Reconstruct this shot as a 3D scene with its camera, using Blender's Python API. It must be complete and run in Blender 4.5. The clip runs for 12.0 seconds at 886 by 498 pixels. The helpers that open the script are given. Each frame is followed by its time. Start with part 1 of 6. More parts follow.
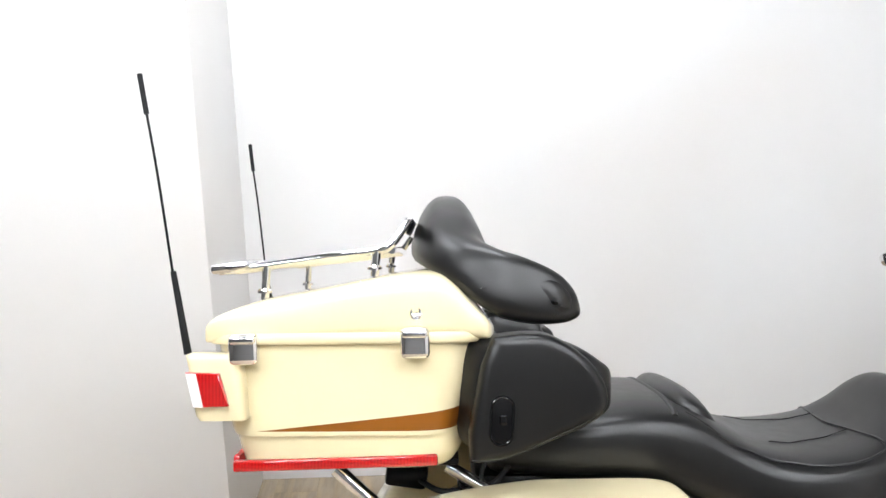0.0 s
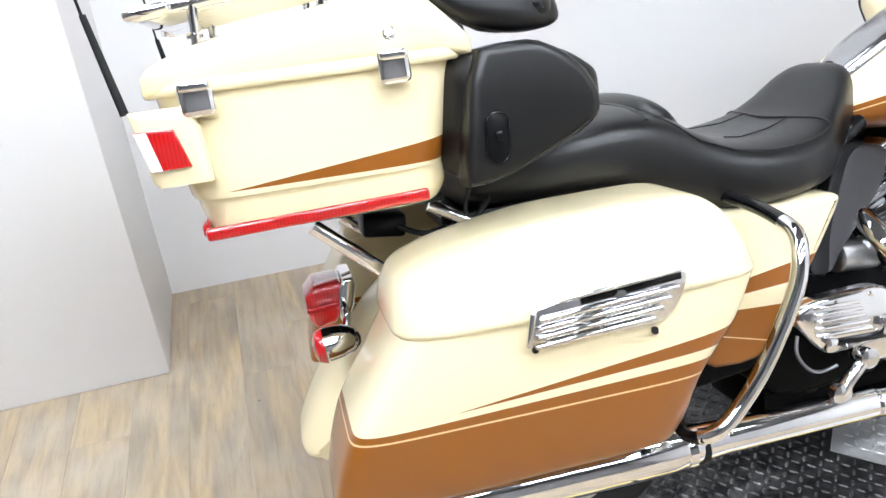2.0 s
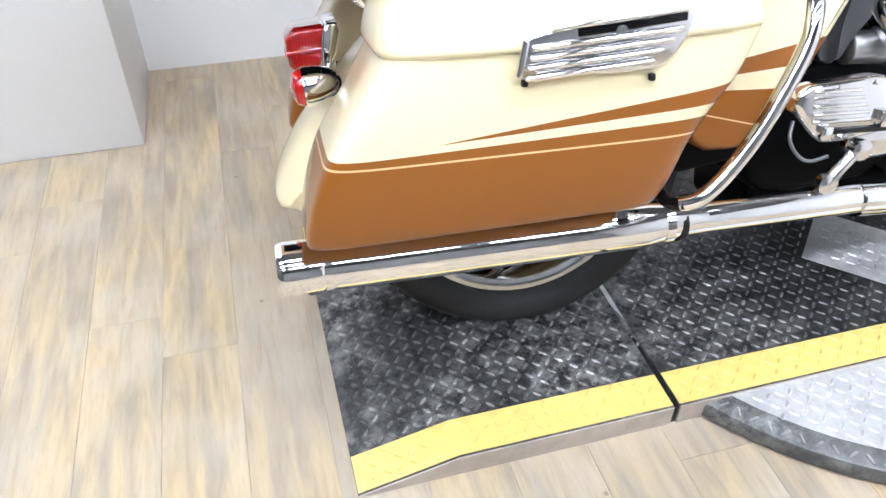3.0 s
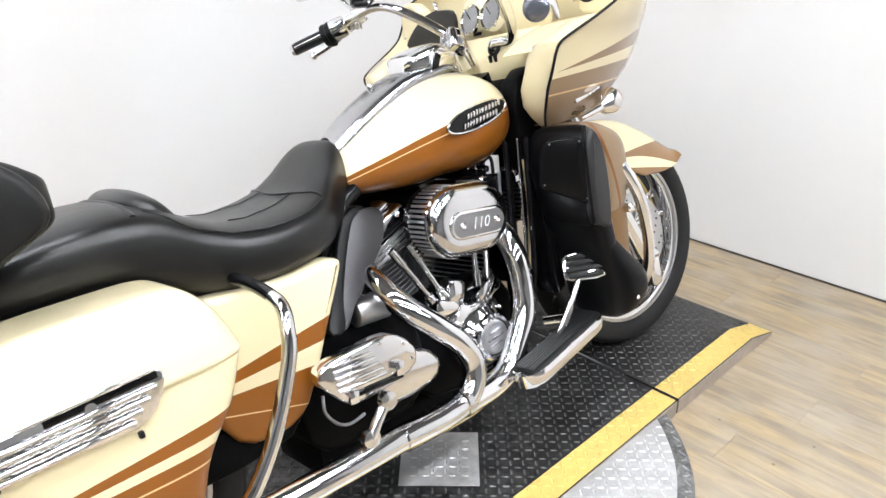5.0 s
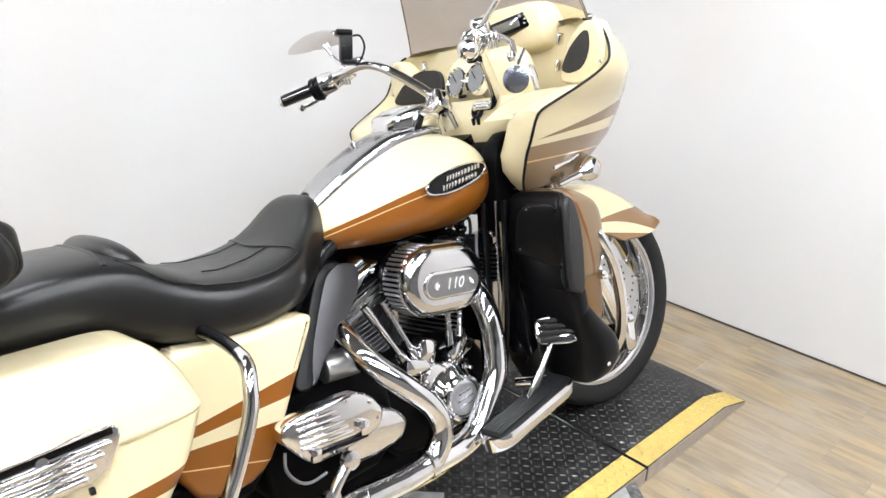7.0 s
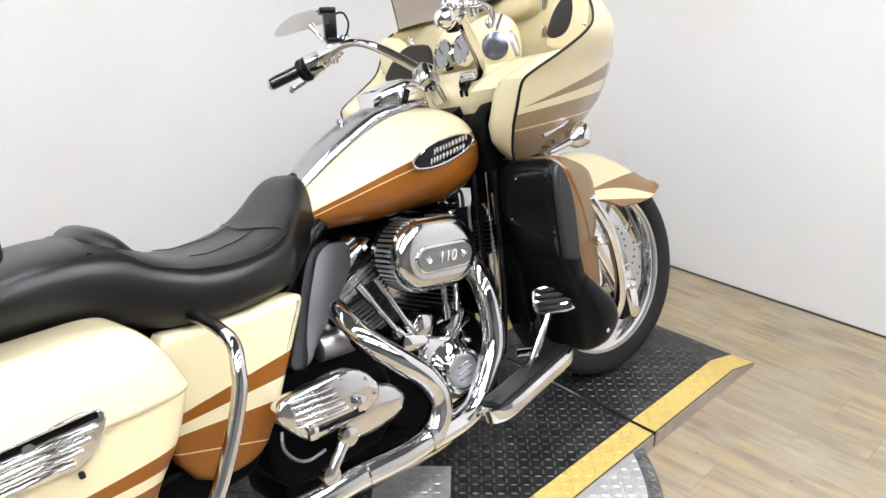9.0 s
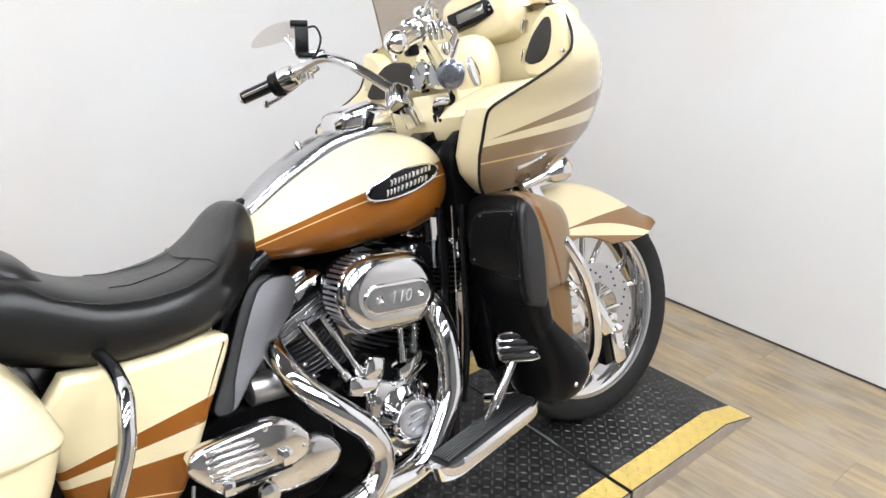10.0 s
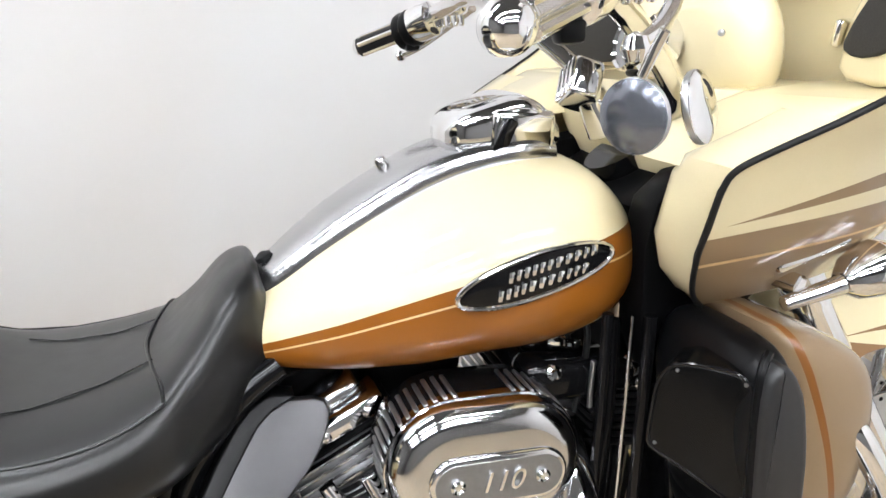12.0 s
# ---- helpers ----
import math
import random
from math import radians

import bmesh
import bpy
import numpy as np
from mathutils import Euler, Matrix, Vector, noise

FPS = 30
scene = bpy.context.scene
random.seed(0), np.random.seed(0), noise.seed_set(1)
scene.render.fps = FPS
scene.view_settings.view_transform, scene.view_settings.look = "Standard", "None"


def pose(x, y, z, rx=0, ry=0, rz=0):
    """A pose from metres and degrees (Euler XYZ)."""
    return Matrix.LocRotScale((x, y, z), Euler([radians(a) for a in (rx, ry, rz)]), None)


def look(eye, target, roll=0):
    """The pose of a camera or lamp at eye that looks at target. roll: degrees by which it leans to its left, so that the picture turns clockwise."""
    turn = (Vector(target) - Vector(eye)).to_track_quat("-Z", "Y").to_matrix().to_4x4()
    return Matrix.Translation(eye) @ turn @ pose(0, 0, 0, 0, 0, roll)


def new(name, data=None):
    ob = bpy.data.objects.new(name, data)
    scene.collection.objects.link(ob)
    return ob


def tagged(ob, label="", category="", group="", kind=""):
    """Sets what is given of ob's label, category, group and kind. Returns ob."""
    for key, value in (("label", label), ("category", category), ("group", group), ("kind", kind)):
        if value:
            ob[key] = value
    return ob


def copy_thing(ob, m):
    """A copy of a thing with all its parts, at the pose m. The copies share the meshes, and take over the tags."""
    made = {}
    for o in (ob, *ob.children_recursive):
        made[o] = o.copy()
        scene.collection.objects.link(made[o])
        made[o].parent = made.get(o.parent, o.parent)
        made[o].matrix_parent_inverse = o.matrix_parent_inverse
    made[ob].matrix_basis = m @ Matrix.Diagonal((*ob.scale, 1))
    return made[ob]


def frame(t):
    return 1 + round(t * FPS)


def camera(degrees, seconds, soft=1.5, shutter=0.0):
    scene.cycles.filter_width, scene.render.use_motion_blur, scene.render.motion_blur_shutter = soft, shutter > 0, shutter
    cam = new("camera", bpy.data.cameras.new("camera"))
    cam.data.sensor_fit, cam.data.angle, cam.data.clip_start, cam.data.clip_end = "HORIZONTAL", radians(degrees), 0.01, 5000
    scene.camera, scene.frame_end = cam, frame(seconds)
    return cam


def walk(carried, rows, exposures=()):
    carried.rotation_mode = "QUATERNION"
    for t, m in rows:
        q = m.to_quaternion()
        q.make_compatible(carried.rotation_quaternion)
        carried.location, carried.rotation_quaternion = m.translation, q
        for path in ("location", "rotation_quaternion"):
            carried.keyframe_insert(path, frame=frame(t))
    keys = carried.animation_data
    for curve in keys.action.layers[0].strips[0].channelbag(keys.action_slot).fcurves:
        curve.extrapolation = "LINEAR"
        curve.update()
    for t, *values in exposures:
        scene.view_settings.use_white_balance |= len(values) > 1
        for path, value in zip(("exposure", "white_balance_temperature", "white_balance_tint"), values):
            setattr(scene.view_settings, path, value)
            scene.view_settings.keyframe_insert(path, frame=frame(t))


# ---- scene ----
cam = camera(61.1, 12.0)
PATH = [
    (0, (-0.215, -1.148, 1.488), (-0.127, 0.789, 0.998), -0.6),
    (0.5, (-0.319, -1.034, 1.537), (-0.06, 0.878, 1.011), -0.2),
    (1, (-0.401, -1.051, 1.518), (0.015, 0.802, 0.891), 1.3),
    (1.5, (-0.434, -1.057, 1.444), (0.055, 0.692, 0.605), 2.2),
    (2, (-0.425, -1.061, 1.341), (0.022, 0.629, 0.368), -4.4),
    (2.5, (-0.43, -1.086, 1.219), (-0.022, 0.447, 0.001), -1.1),
    (3, (-0.441, -1.109, 1.183), (-0.028, 0.351, -0.119), 0.6),
    (3.5, (-0.39, -1.141, 1.224), (0.287, 0.324, 0.043), 1.5),
    (3.7, (-0.351, -1.157, 1.249), (0.456, 0.277, 0.112), 0.3),
    (5.3, (-0.167, -1.199, 1.395), (1.153, 0.065, 0.583), 1.3),
    (5.5, (-0.152, -1.209, 1.404), (1.211, 0.018, 0.607), 2.9),
    (6, (-0.157, -1.226, 1.415), (1.236, 0.008, 0.683), 3.3),
    (6.5, (-0.164, -1.223, 1.425), (1.209, 0.05, 0.722), 4.1),
    (7, (-0.171, -1.211, 1.416), (1.132, 0.106, 0.664), 2.5),
    (7.2, (-0.171, -1.209, 1.411), (1.119, 0.1, 0.621), 1.8),
    (8.8, (-0.165, -1.245, 1.407), (1.118, 0.089, 0.648), -0.5),
    (9, (-0.127, -1.251, 1.398), (1.13, 0.084, 0.598), -0.9),
    (9.5, (0.004, -1.29, 1.412), (1.181, 0.134, 0.645), 2.6),
    (10, (0.103, -1.25, 1.414), (1.296, 0.148, 0.625), 0.9),
    (10.5, (0.254, -1.068, 1.428), (1.475, 0.335, 0.693), 1.6),
    (11, (0.406, -0.944, 1.405), (1.511, 0.502, 0.575), -1.3),
    (11.5, (0.608, -0.873, 1.406), (1.415, 0.767, 0.592), -0.1),
    (12, (0.692, -0.651, 1.37), (1.273, 0.954, 0.328), -0.2),
]
EXPOSE = [(0, -0.36, 6500, 10), (1.5, -0.2, 6400, 10), (2.5, -0.07, 5950, 10), (3.5, -0.03, 5950, 10), (5.3, -0.15, 6500, 10), (7.2, -0.20, 6500, 10), (8.8, -0.30, 6500, 10), (10.5, -0.29, 6500, 10), (12, -0.27, 6500, 10)]
walk(cam, [(t, look(eye, target, roll)) for t, eye, target, roll in PATH], EXPOSE)

# ---- light ----
world = bpy.data.worlds.new("room_air")
scene.world = world
world.use_nodes = True
world.node_tree.nodes["Background"].inputs["Color"].default_value = (1.0, 0.98, 0.95, 1)
world.node_tree.nodes["Background"].inputs["Strength"].default_value = 0.3
scene.view_settings.exposure = 0.0

TOP = 0.05                                   # height of the display platform
BIKE = pose(0, 0, TOP, -15.0, 0, -2.5)       # the bike leans on its side stand


# ---- materials ----
def nodes_of(name):
    m = bpy.data.materials.new(name)
    m.use_nodes = True
    nt = m.node_tree
    return m, nt, nt.nodes["Principled BSDF"]


def math_node(nt, op, a, b=None, c=None):
    n = nt.nodes.new("ShaderNodeMath")
    n.operation = op
    for i, v in enumerate((a, b, c)):
        if v is None:
            continue
        if isinstance(v, (int, float)):
            n.inputs[i].default_value = v
        else:
            nt.links.new(v, n.inputs[i])
    return n.outputs[0]


def mix_node(nt, f, a, b):
    n = nt.nodes.new("ShaderNodeMix")
    n.data_type = "RGBA"
    for sock, v in ((n.inputs[0], f), (n.inputs[6], a), (n.inputs[7], b)):
        if isinstance(v, (int, float)):
            sock.default_value = v
        elif isinstance(v, tuple):
            sock.default_value = (*v, 1)
        else:
            nt.links.new(v, sock)
    return n.outputs[2]


def noise_node(nt, scale, detail=3.0, rough=0.55, stretch=None, coord="Object"):
    tc = nt.nodes.new("ShaderNodeTexCoord")
    out = tc.outputs[coord]
    if stretch:
        mp = nt.nodes.new("ShaderNodeMapping")
        mp.inputs["Scale"].default_value = stretch
        nt.links.new(out, mp.inputs[0])
        out = mp.outputs[0]
    n = nt.nodes.new("ShaderNodeTexNoise")
    n.inputs["Scale"].default_value = scale
    n.inputs["Detail"].default_value = detail
    n.inputs["Roughness"].default_value = rough
    nt.links.new(out, n.inputs["Vector"])
    return n.outputs[0]


def ramp(nt, f, lo, hi):
    n = nt.nodes.new("ShaderNodeMapRange")
    n.inputs[1].default_value, n.inputs[2].default_value = lo, hi
    nt.links.new(f, n.inputs[0])
    return n.outputs[0]


def bump(nt, p, h, strength, dist=0.002):
    b = nt.nodes.new("ShaderNodeBump")
    b.inputs["Strength"].default_value = strength
    b.inputs["Distance"].default_value = dist
    nt.links.new(h, b.inputs["Height"])
    nt.links.new(b.outputs[0], p.inputs["Normal"])


def plain(name, color, rough=0.5, metal=0.0, coat=0.0, vary=0.12, grain=60.0, relief=0.0, dist=0.001, spec=0.5):
    m, nt, p = nodes_of(name)
    n1 = noise_node(nt, grain, 4)
    n2 = noise_node(nt, grain * 0.08, 2)
    f = math_node(nt, "MULTIPLY", math_node(nt, "ADD", n1, n2), 0.5)
    dark = tuple(c * (1 - vary) for c in color)
    light = tuple(min(1, c * (1 + vary)) for c in color)
    nt.links.new(mix_node(nt, ramp(nt, f, 0.3, 0.7), dark, light), p.inputs["Base Color"])
    nt.links.new(math_node(nt, "MULTIPLY_ADD", n2, rough * 0.3, rough * 0.85), p.inputs["Roughness"])
    p.inputs["Metallic"].default_value = metal
    p.inputs["Coat Weight"].default_value = coat
    p.inputs["Coat Roughness"].default_value = 0.04
    p.inputs["Specular IOR Level"].default_value = spec
    if relief:
        bump(nt, p, n1, relief, dist)
    return m


CREAM, COPPER, TAUPE, GOLD = (0.71, 0.62, 0.395), (0.225, 0.076, 0.0095), (0.26, 0.175, 0.097), (0.66, 0.44, 0.22)
TANMETAL, BROWN, FENDTAN = (0.185, 0.126, 0.072), (0.15, 0.056, 0.012), (0.235, 0.132, 0.060)


def line(p, q):
    b = (q[1] - p[1]) / (q[0] - p[0])
    return (p[1] - b * p[0], b, 0.0)


def arc(*pts):
    c, b, a = np.polyfit([p[0] for p in pts], [p[1] for p in pts], 2)
    return (float(a), float(b), float(c))


def paint(name, rules=(), base=CREAM):
    """Clear-coated paint. Each rule: colour, lines (a, b, c) of z = a + bx + cxx it lies below, lines it lies above."""
    m, nt, p = nodes_of(name)
    tc = nt.nodes.new("ShaderNodeTexCoord")
    sp = nt.nodes.new("ShaderNodeSeparateXYZ")
    nt.links.new(tc.outputs["Object"], sp.inputs[0])
    x, z = sp.outputs[0], sp.outputs[2]

    def height(l):
        h = math_node(nt, "MULTIPLY_ADD", x, l[1], l[0])
        return math_node(nt, "ADD", h, math_node(nt, "MULTIPLY", math_node(nt, "MULTIPLY", x, x), l[2])) if l[2] else h

    color = base
    for tint, below, above in rules:
        f = None
        for ls, op in ((below, "LESS_THAN"), (above, "GREATER_THAN")):
            for l in ls:
                g = math_node(nt, op, z, height(l))
                f = g if f is None else math_node(nt, "MULTIPLY", f, g)
        color = mix_node(nt, f, color, tint)
    flake = noise_node(nt, 900, 2)
    soft = noise_node(nt, 3, 2)
    shade = math_node(nt, "ADD", math_node(nt, "MULTIPLY_ADD", flake, 0.10, 0.92), math_node(nt, "MULTIPLY", soft, 0.05))
    mul = nt.nodes.new("ShaderNodeVectorMath")
    mul.operation = "SCALE"
    if isinstance(color, tuple):
        mul.inputs[0].default_value = color
    else:
        nt.links.new(color, mul.inputs[0])
    nt.links.new(shade, mul.inputs["Scale"])
    nt.links.new(mul.outputs[0], p.inputs["Base Color"])
    p.inputs["Roughness"].default_value = 0.32
    p.inputs["Specular IOR Level"].default_value = 0.15
    p.inputs["Coat Weight"].default_value = 1.0
    p.inputs["Coat Roughness"].default_value = 0.03
    p.inputs["Coat IOR"].default_value = 1.36
    bump(nt, p, noise_node(nt, 45, 2), 0.012, 0.001)
    return m


def glass_mat(name, color, rough=0.02):
    m, nt, p = nodes_of(name)
    p.inputs["Base Color"].default_value = (*color, 1)
    p.inputs["Roughness"].default_value = rough
    p.inputs["Transmission Weight"].default_value = 1.0
    p.inputs["IOR"].default_value = 1.45
    return m


def lens_mat(name, color):
    m, nt, p = nodes_of(name)
    tc = nt.nodes.new("ShaderNodeTexCoord")
    w = nt.nodes.new("ShaderNodeTexWave")
    w.inputs["Scale"].default_value = 60
    w.inputs["Distortion"].default_value = 0.4
    nt.links.new(tc.outputs["Object"], w.inputs[0])
    n = noise_node(nt, 30, 2)
    f = math_node(nt, "MULTIPLY", w.outputs[1], n)
    nt.links.new(mix_node(nt, f, color, tuple(c * 0.45 for c in color)), p.inputs["Base Color"])
    p.inputs["Roughness"].default_value = 0.12
    p.inputs["Coat Weight"].default_value = 1.0
    p.inputs["Subsurface Weight"].default_value = 0.15
    return m


def emitter(name, color, strength):
    m, nt, p = nodes_of(name)
    p.inputs["Base Color"].default_value = (*color, 1)
    p.inputs["Emission Color"].default_value = (*color, 1)
    p.inputs["Emission Strength"].default_value = strength
    return m


CHROME = plain("chrome", (0.86, 0.86, 0.87), 0.07, 1.0, vary=0.03, grain=25)
POLISHED = plain("polished_alloy", (0.74, 0.74, 0.75), 0.16, 1.0, vary=0.05, grain=40)
CONSOLE = plain("console_metal", (0.46, 0.46, 0.47), 0.20, 1.0, vary=0.05, grain=30)
CAST = plain("cast_alloy_fin", (0.20, 0.20, 0.205), 0.36, 0.75, vary=0.15, grain=90)
COVER = plain("cover_chrome", (0.66, 0.66, 0.67), 0.10, 1.0, vary=0.04, grain=25)
BRUSHED = plain("brushed_alloy", (0.55, 0.55, 0.56), 0.35, 1.0, vary=0.08, grain=120)
LEATHER = plain("black_vinyl", (0.0050, 0.0049, 0.0049), 0.34, vary=0.25, grain=420, relief=0.12, dist=0.0006, spec=0.45)
RUBBER = plain("black_rubber", (0.006, 0.006, 0.0063), 0.5, vary=0.3, grain=90, relief=0.15, spec=0.25)
TYRE = plain("tyre_rubber", (0.012, 0.012, 0.0125), 0.62, vary=0.35, grain=50, relief=0.2, spec=0.3)
PLASTIC = plain("black_plastic", (0.003, 0.003, 0.0034), 0.30, vary=0.2, grain=200, relief=0.06, spec=0.17)
SCUFFED = plain("scuffed_plastic", (0.003, 0.003, 0.0032), 0.26, vary=0.6, grain=26, relief=0.04, spec=0.2)
LIPBLACK = plain("satin_black_plastic", (0.009, 0.009, 0.0098), 0.42, vary=0.3, grain=120, relief=0.08, spec=0.5)
GLOSSBLACK = plain("gloss_black_enamel", (0.004, 0.004, 0.0045), 0.14, vary=0.1, coat=0.12, spec=0.22)
ENGINE = plain("black_engine_enamel", (0.0025, 0.0025, 0.0028), 0.45, vary=0.3, grain=150, relief=0.1, spec=0.06)
DEFLECT = plain("graphite_satin_sheet", (0.050, 0.049, 0.051), 0.30, 0.8, vary=0.05, grain=80)
MESHCLOTH = plain("speaker_cloth", (0.024, 0.022, 0.020), 0.8, vary=0.4, grain=700, relief=0.4)
MEDAL = plain("medallion_grey", (0.26, 0.26, 0.265), 0.36, 0.85, vary=0.1, grain=150)
RED = lens_mat("red_lens", (0.46, 0.008, 0.008))
TAGFACE = plain("frosted_tag", (0.17, 0.18, 0.21), 0.24, 0.75, vary=0.08, coat=0.5)
AMBER = lens_mat("amber_lens", (0.55, 0.20, 0.02))
WHITELENS = plain("white_reflector", (0.75, 0.72, 0.70), 0.2, vary=0.05, coat=1.0)
SCREEN = plain("display_glass", (0.09, 0.085, 0.07), 0.12, vary=0.1, coat=1.0)
MIRROR = plain("mirror_glass", (0.78, 0.75, 0.73), 0.01, 1.0, vary=0.005)
TAN = plain("tan_sheet", (0.42, 0.31, 0.17), 0.4, vary=0.1)
SCREENEDGE = plain("smoked_screen_edge", (0.15, 0.12, 0.095), 0.2, vary=0.05)
SMOKE = glass_mat("smoked_screen", (0.62, 0.545, 0.475))

TP_PAINT = paint("trunk_paint", [(COPPER, [line((-.45, .8235), (-.122, .856))], [line((-.45, .8225), (-.13, .8205))])])
BAG_PAINT = paint("saddlebag_paint", [
    (COPPER, [line((-.346, .478), (.191, .486))], []),
    (GOLD, [line((-.346, .4685), (.19, .4625))], [line((-.346, .4655), (.19, .4595))]),
    (COPPER, [line((-.196, .492), (.213, .531))], [line((-.196, .491), (.200, .504))]),
])
PAINT = paint("cream_paint")
TANK_PAINT = paint("tank_paint", [
    (COPPER, [arc((.70, .757), (.93, .829), (1.17, .863))], []),
    (GOLD, [arc((.70, .748), (.93, .812), (1.17, .833))], [arc((.70, .7455), (.93, .8095), (1.17, .8305))]),
])
SIDE_PAINT = paint("side_cover_paint", [
    (COPPER, [line((.34, .500), (.534, .530))], [line((.34, .478), (.52, .487))]),
    (COPPER, [line((.31, .456), (.49, .445))], []),
    (GOLD, [line((.30, .420), (.452, .377))], [line((.30, .4175), (.452, .3745))]),
])
FAIR_PAINT = paint("fairing_paint", [
    (TAUPE, [line((1.15, .886), (1.59, .894))], []),
    (GOLD, [line((1.16, .852), (1.48, .850))], [line((1.16, .848), (1.48, .846))]),
    (TAUPE, [line((1.19, .903), (1.58, .968))], [line((1.19, .901), (1.57, .925))]),
])
FENDER_PAINT = paint("front_fender_paint", [
    (FENDTAN, [arc((1.63, .597), (1.77, .607), (1.93, .602))], [arc((1.63, .594), (1.77, .583), (1.90, .543))]),
    (FENDTAN, [line((1.50, .606), (1.80, .541))], []),
])
LOWER_PAINT = paint("leg_fairing_paint", [(BROWN, [line((1.263, .745), (1.297, .60))], [line((1.255, .745), (1.289, .60))])], TANMETAL)
BROWN_PAINT = paint("brown_paint", [(TANMETAL, [line((1.268, .60), (1.288, .40))], [])], (0.165, 0.092, 0.036))


# ---- mesh helpers ----
def part(name, bm, material, parent=None, label="", angle=38):
    me = bpy.data.meshes.new(name)
    bmesh.ops.recalc_face_normals(bm, faces=bm.faces)
    bm.to_mesh(me)
    bm.free()
    me.materials.append(material)
    me.polygons.foreach_set("use_smooth", [True] * len(me.polygons))
    me.set_sharp_from_angle(angle=radians(angle))
    ob = new(name, me)
    ob.parent = parent
    if label:
        ob["label"] = label
    return ob


def spline(pts, n=8, closed=False):
    """A smooth run of points through pts."""
    p = [Vector(q) for q in pts]
    out, k = [], len(p)
    for i in range(k if closed else k - 1):
        a, b, c, d = (p[(i + j) % k] if closed else p[min(max(i + j, 0), k - 1)] for j in (-1, 0, 1, 2))
        for s in range(n):
            t = s / n
            out.append(0.5 * (2 * b + (c - a) * t + (2 * a - 5 * b + 4 * c - d) * t * t + (3 * b - a - 3 * c + d) * t ** 3))
    return out if closed else out + [p[-1]]


def loft(rings, cap=True, ring_closed=True, loop=False, bm=None):
    bm = bm or bmesh.new()
    vs = [[bm.verts.new(q) for q in r] for r in rings]
    m = len(vs[0])
    for a, b in zip(vs, vs[1:] + ([vs[0]] if loop else [])):
        for i in range(m if ring_closed else m - 1):
            j = (i + 1) % m
            try:
                bm.faces.new((a[i], a[j], b[j], b[i]))
            except ValueError:
                pass
    if cap and not loop:
        for r in (vs[0], vs[-1]):
            try:
                bm.faces.new(r)
            except ValueError:
                pass
    return bm


def tube(pts, r, n=8, segs=12, bm=None, smooth=True, taper=None):
    pts = spline(pts, n) if smooth and len(pts) > 2 else [Vector(p) for p in pts]
    up, rings = None, []
    for i, p in enumerate(pts):
        d = (pts[min(i + 1, len(pts) - 1)] - pts[max(i - 1, 0)]).normalized()
        if up is None:
            up = d.orthogonal().normalized()
        up = (up - d * up.dot(d)).normalized()
        side = d.cross(up)
        rad = r if taper is None else r + (taper - r) * i / (len(pts) - 1)
        rings.append([p + (up * math.cos(a) + side * math.sin(a)) * rad for a in (2 * math.pi * k / segs for k in range(segs))])
    return loft(rings, bm=bm)


def rounded(poly, k=2):
    """Corner cutting of a closed outline."""
    p = [Vector(q) for q in poly]
    for _ in range(k):
        p = [q for i in range(len(p)) for q in (p[i].lerp(p[(i + 1) % len(p)], 0.22), p[i].lerp(p[(i + 1) % len(p)], 0.78))]
    return p


def slab(profile, y0, y1, bev=0.008, seg=3, k=1, bm=None):
    """An outline in x and z, given depth in y, with rounded rims."""
    pts = rounded(profile, k) if k else [Vector(q) for q in profile]
    m = len(pts)
    turn = sum(pts[i].x * pts[(i + 1) % m].y - pts[(i + 1) % m].x * pts[i].y for i in range(m))
    s = 1 if y1 > y0 else -1

    def ring(y, inset):
        out = []
        for i, q in enumerate(pts):
            d = (pts[(i + 1) % m] - pts[i - 1]).normalized()
            w = q - Vector((d.y, -d.x)) * (inset if turn > 0 else -inset)
            out.append(Vector((w.x, y, w.y)))
        return out

    rings = [ring(y0, 0), ring(y1, 0)]
    if bev:
        arcs = [math.pi / 2 * i / seg for i in range(seg + 1)]
        rings = [ring(y0 + s * bev * (1 - math.cos(a)), bev * (1 - math.sin(a))) for a in arcs]
        rings += [ring(y1 - s * bev * (1 - math.cos(a)), bev * (1 - math.sin(a))) for a in reversed(arcs)]
    return loft(rings, bm=bm)


def stations(rows, power=2.6, n=5, count=28, y=0.0, flat=0.0):
    """A body along x from rows of x, half width, low z, high z."""
    rows = spline([Vector((a, b, c, d)) for a, b, c, d in rows], n)
    rings = []
    for x, w, lo, hi in rows:
        ring = []
        for k in range(count):
            t = 2 * math.pi * k / count
            c, s = math.cos(t), math.sin(t)
            ring.append(Vector((x, y + max(w, 0.002) * math.copysign(abs(c) ** (2 / power), c), (lo + hi) / 2 + (hi - lo) / 2 * math.copysign(abs(s) ** (2 / power), s))))
        rings.append(ring)
    return loft(rings)


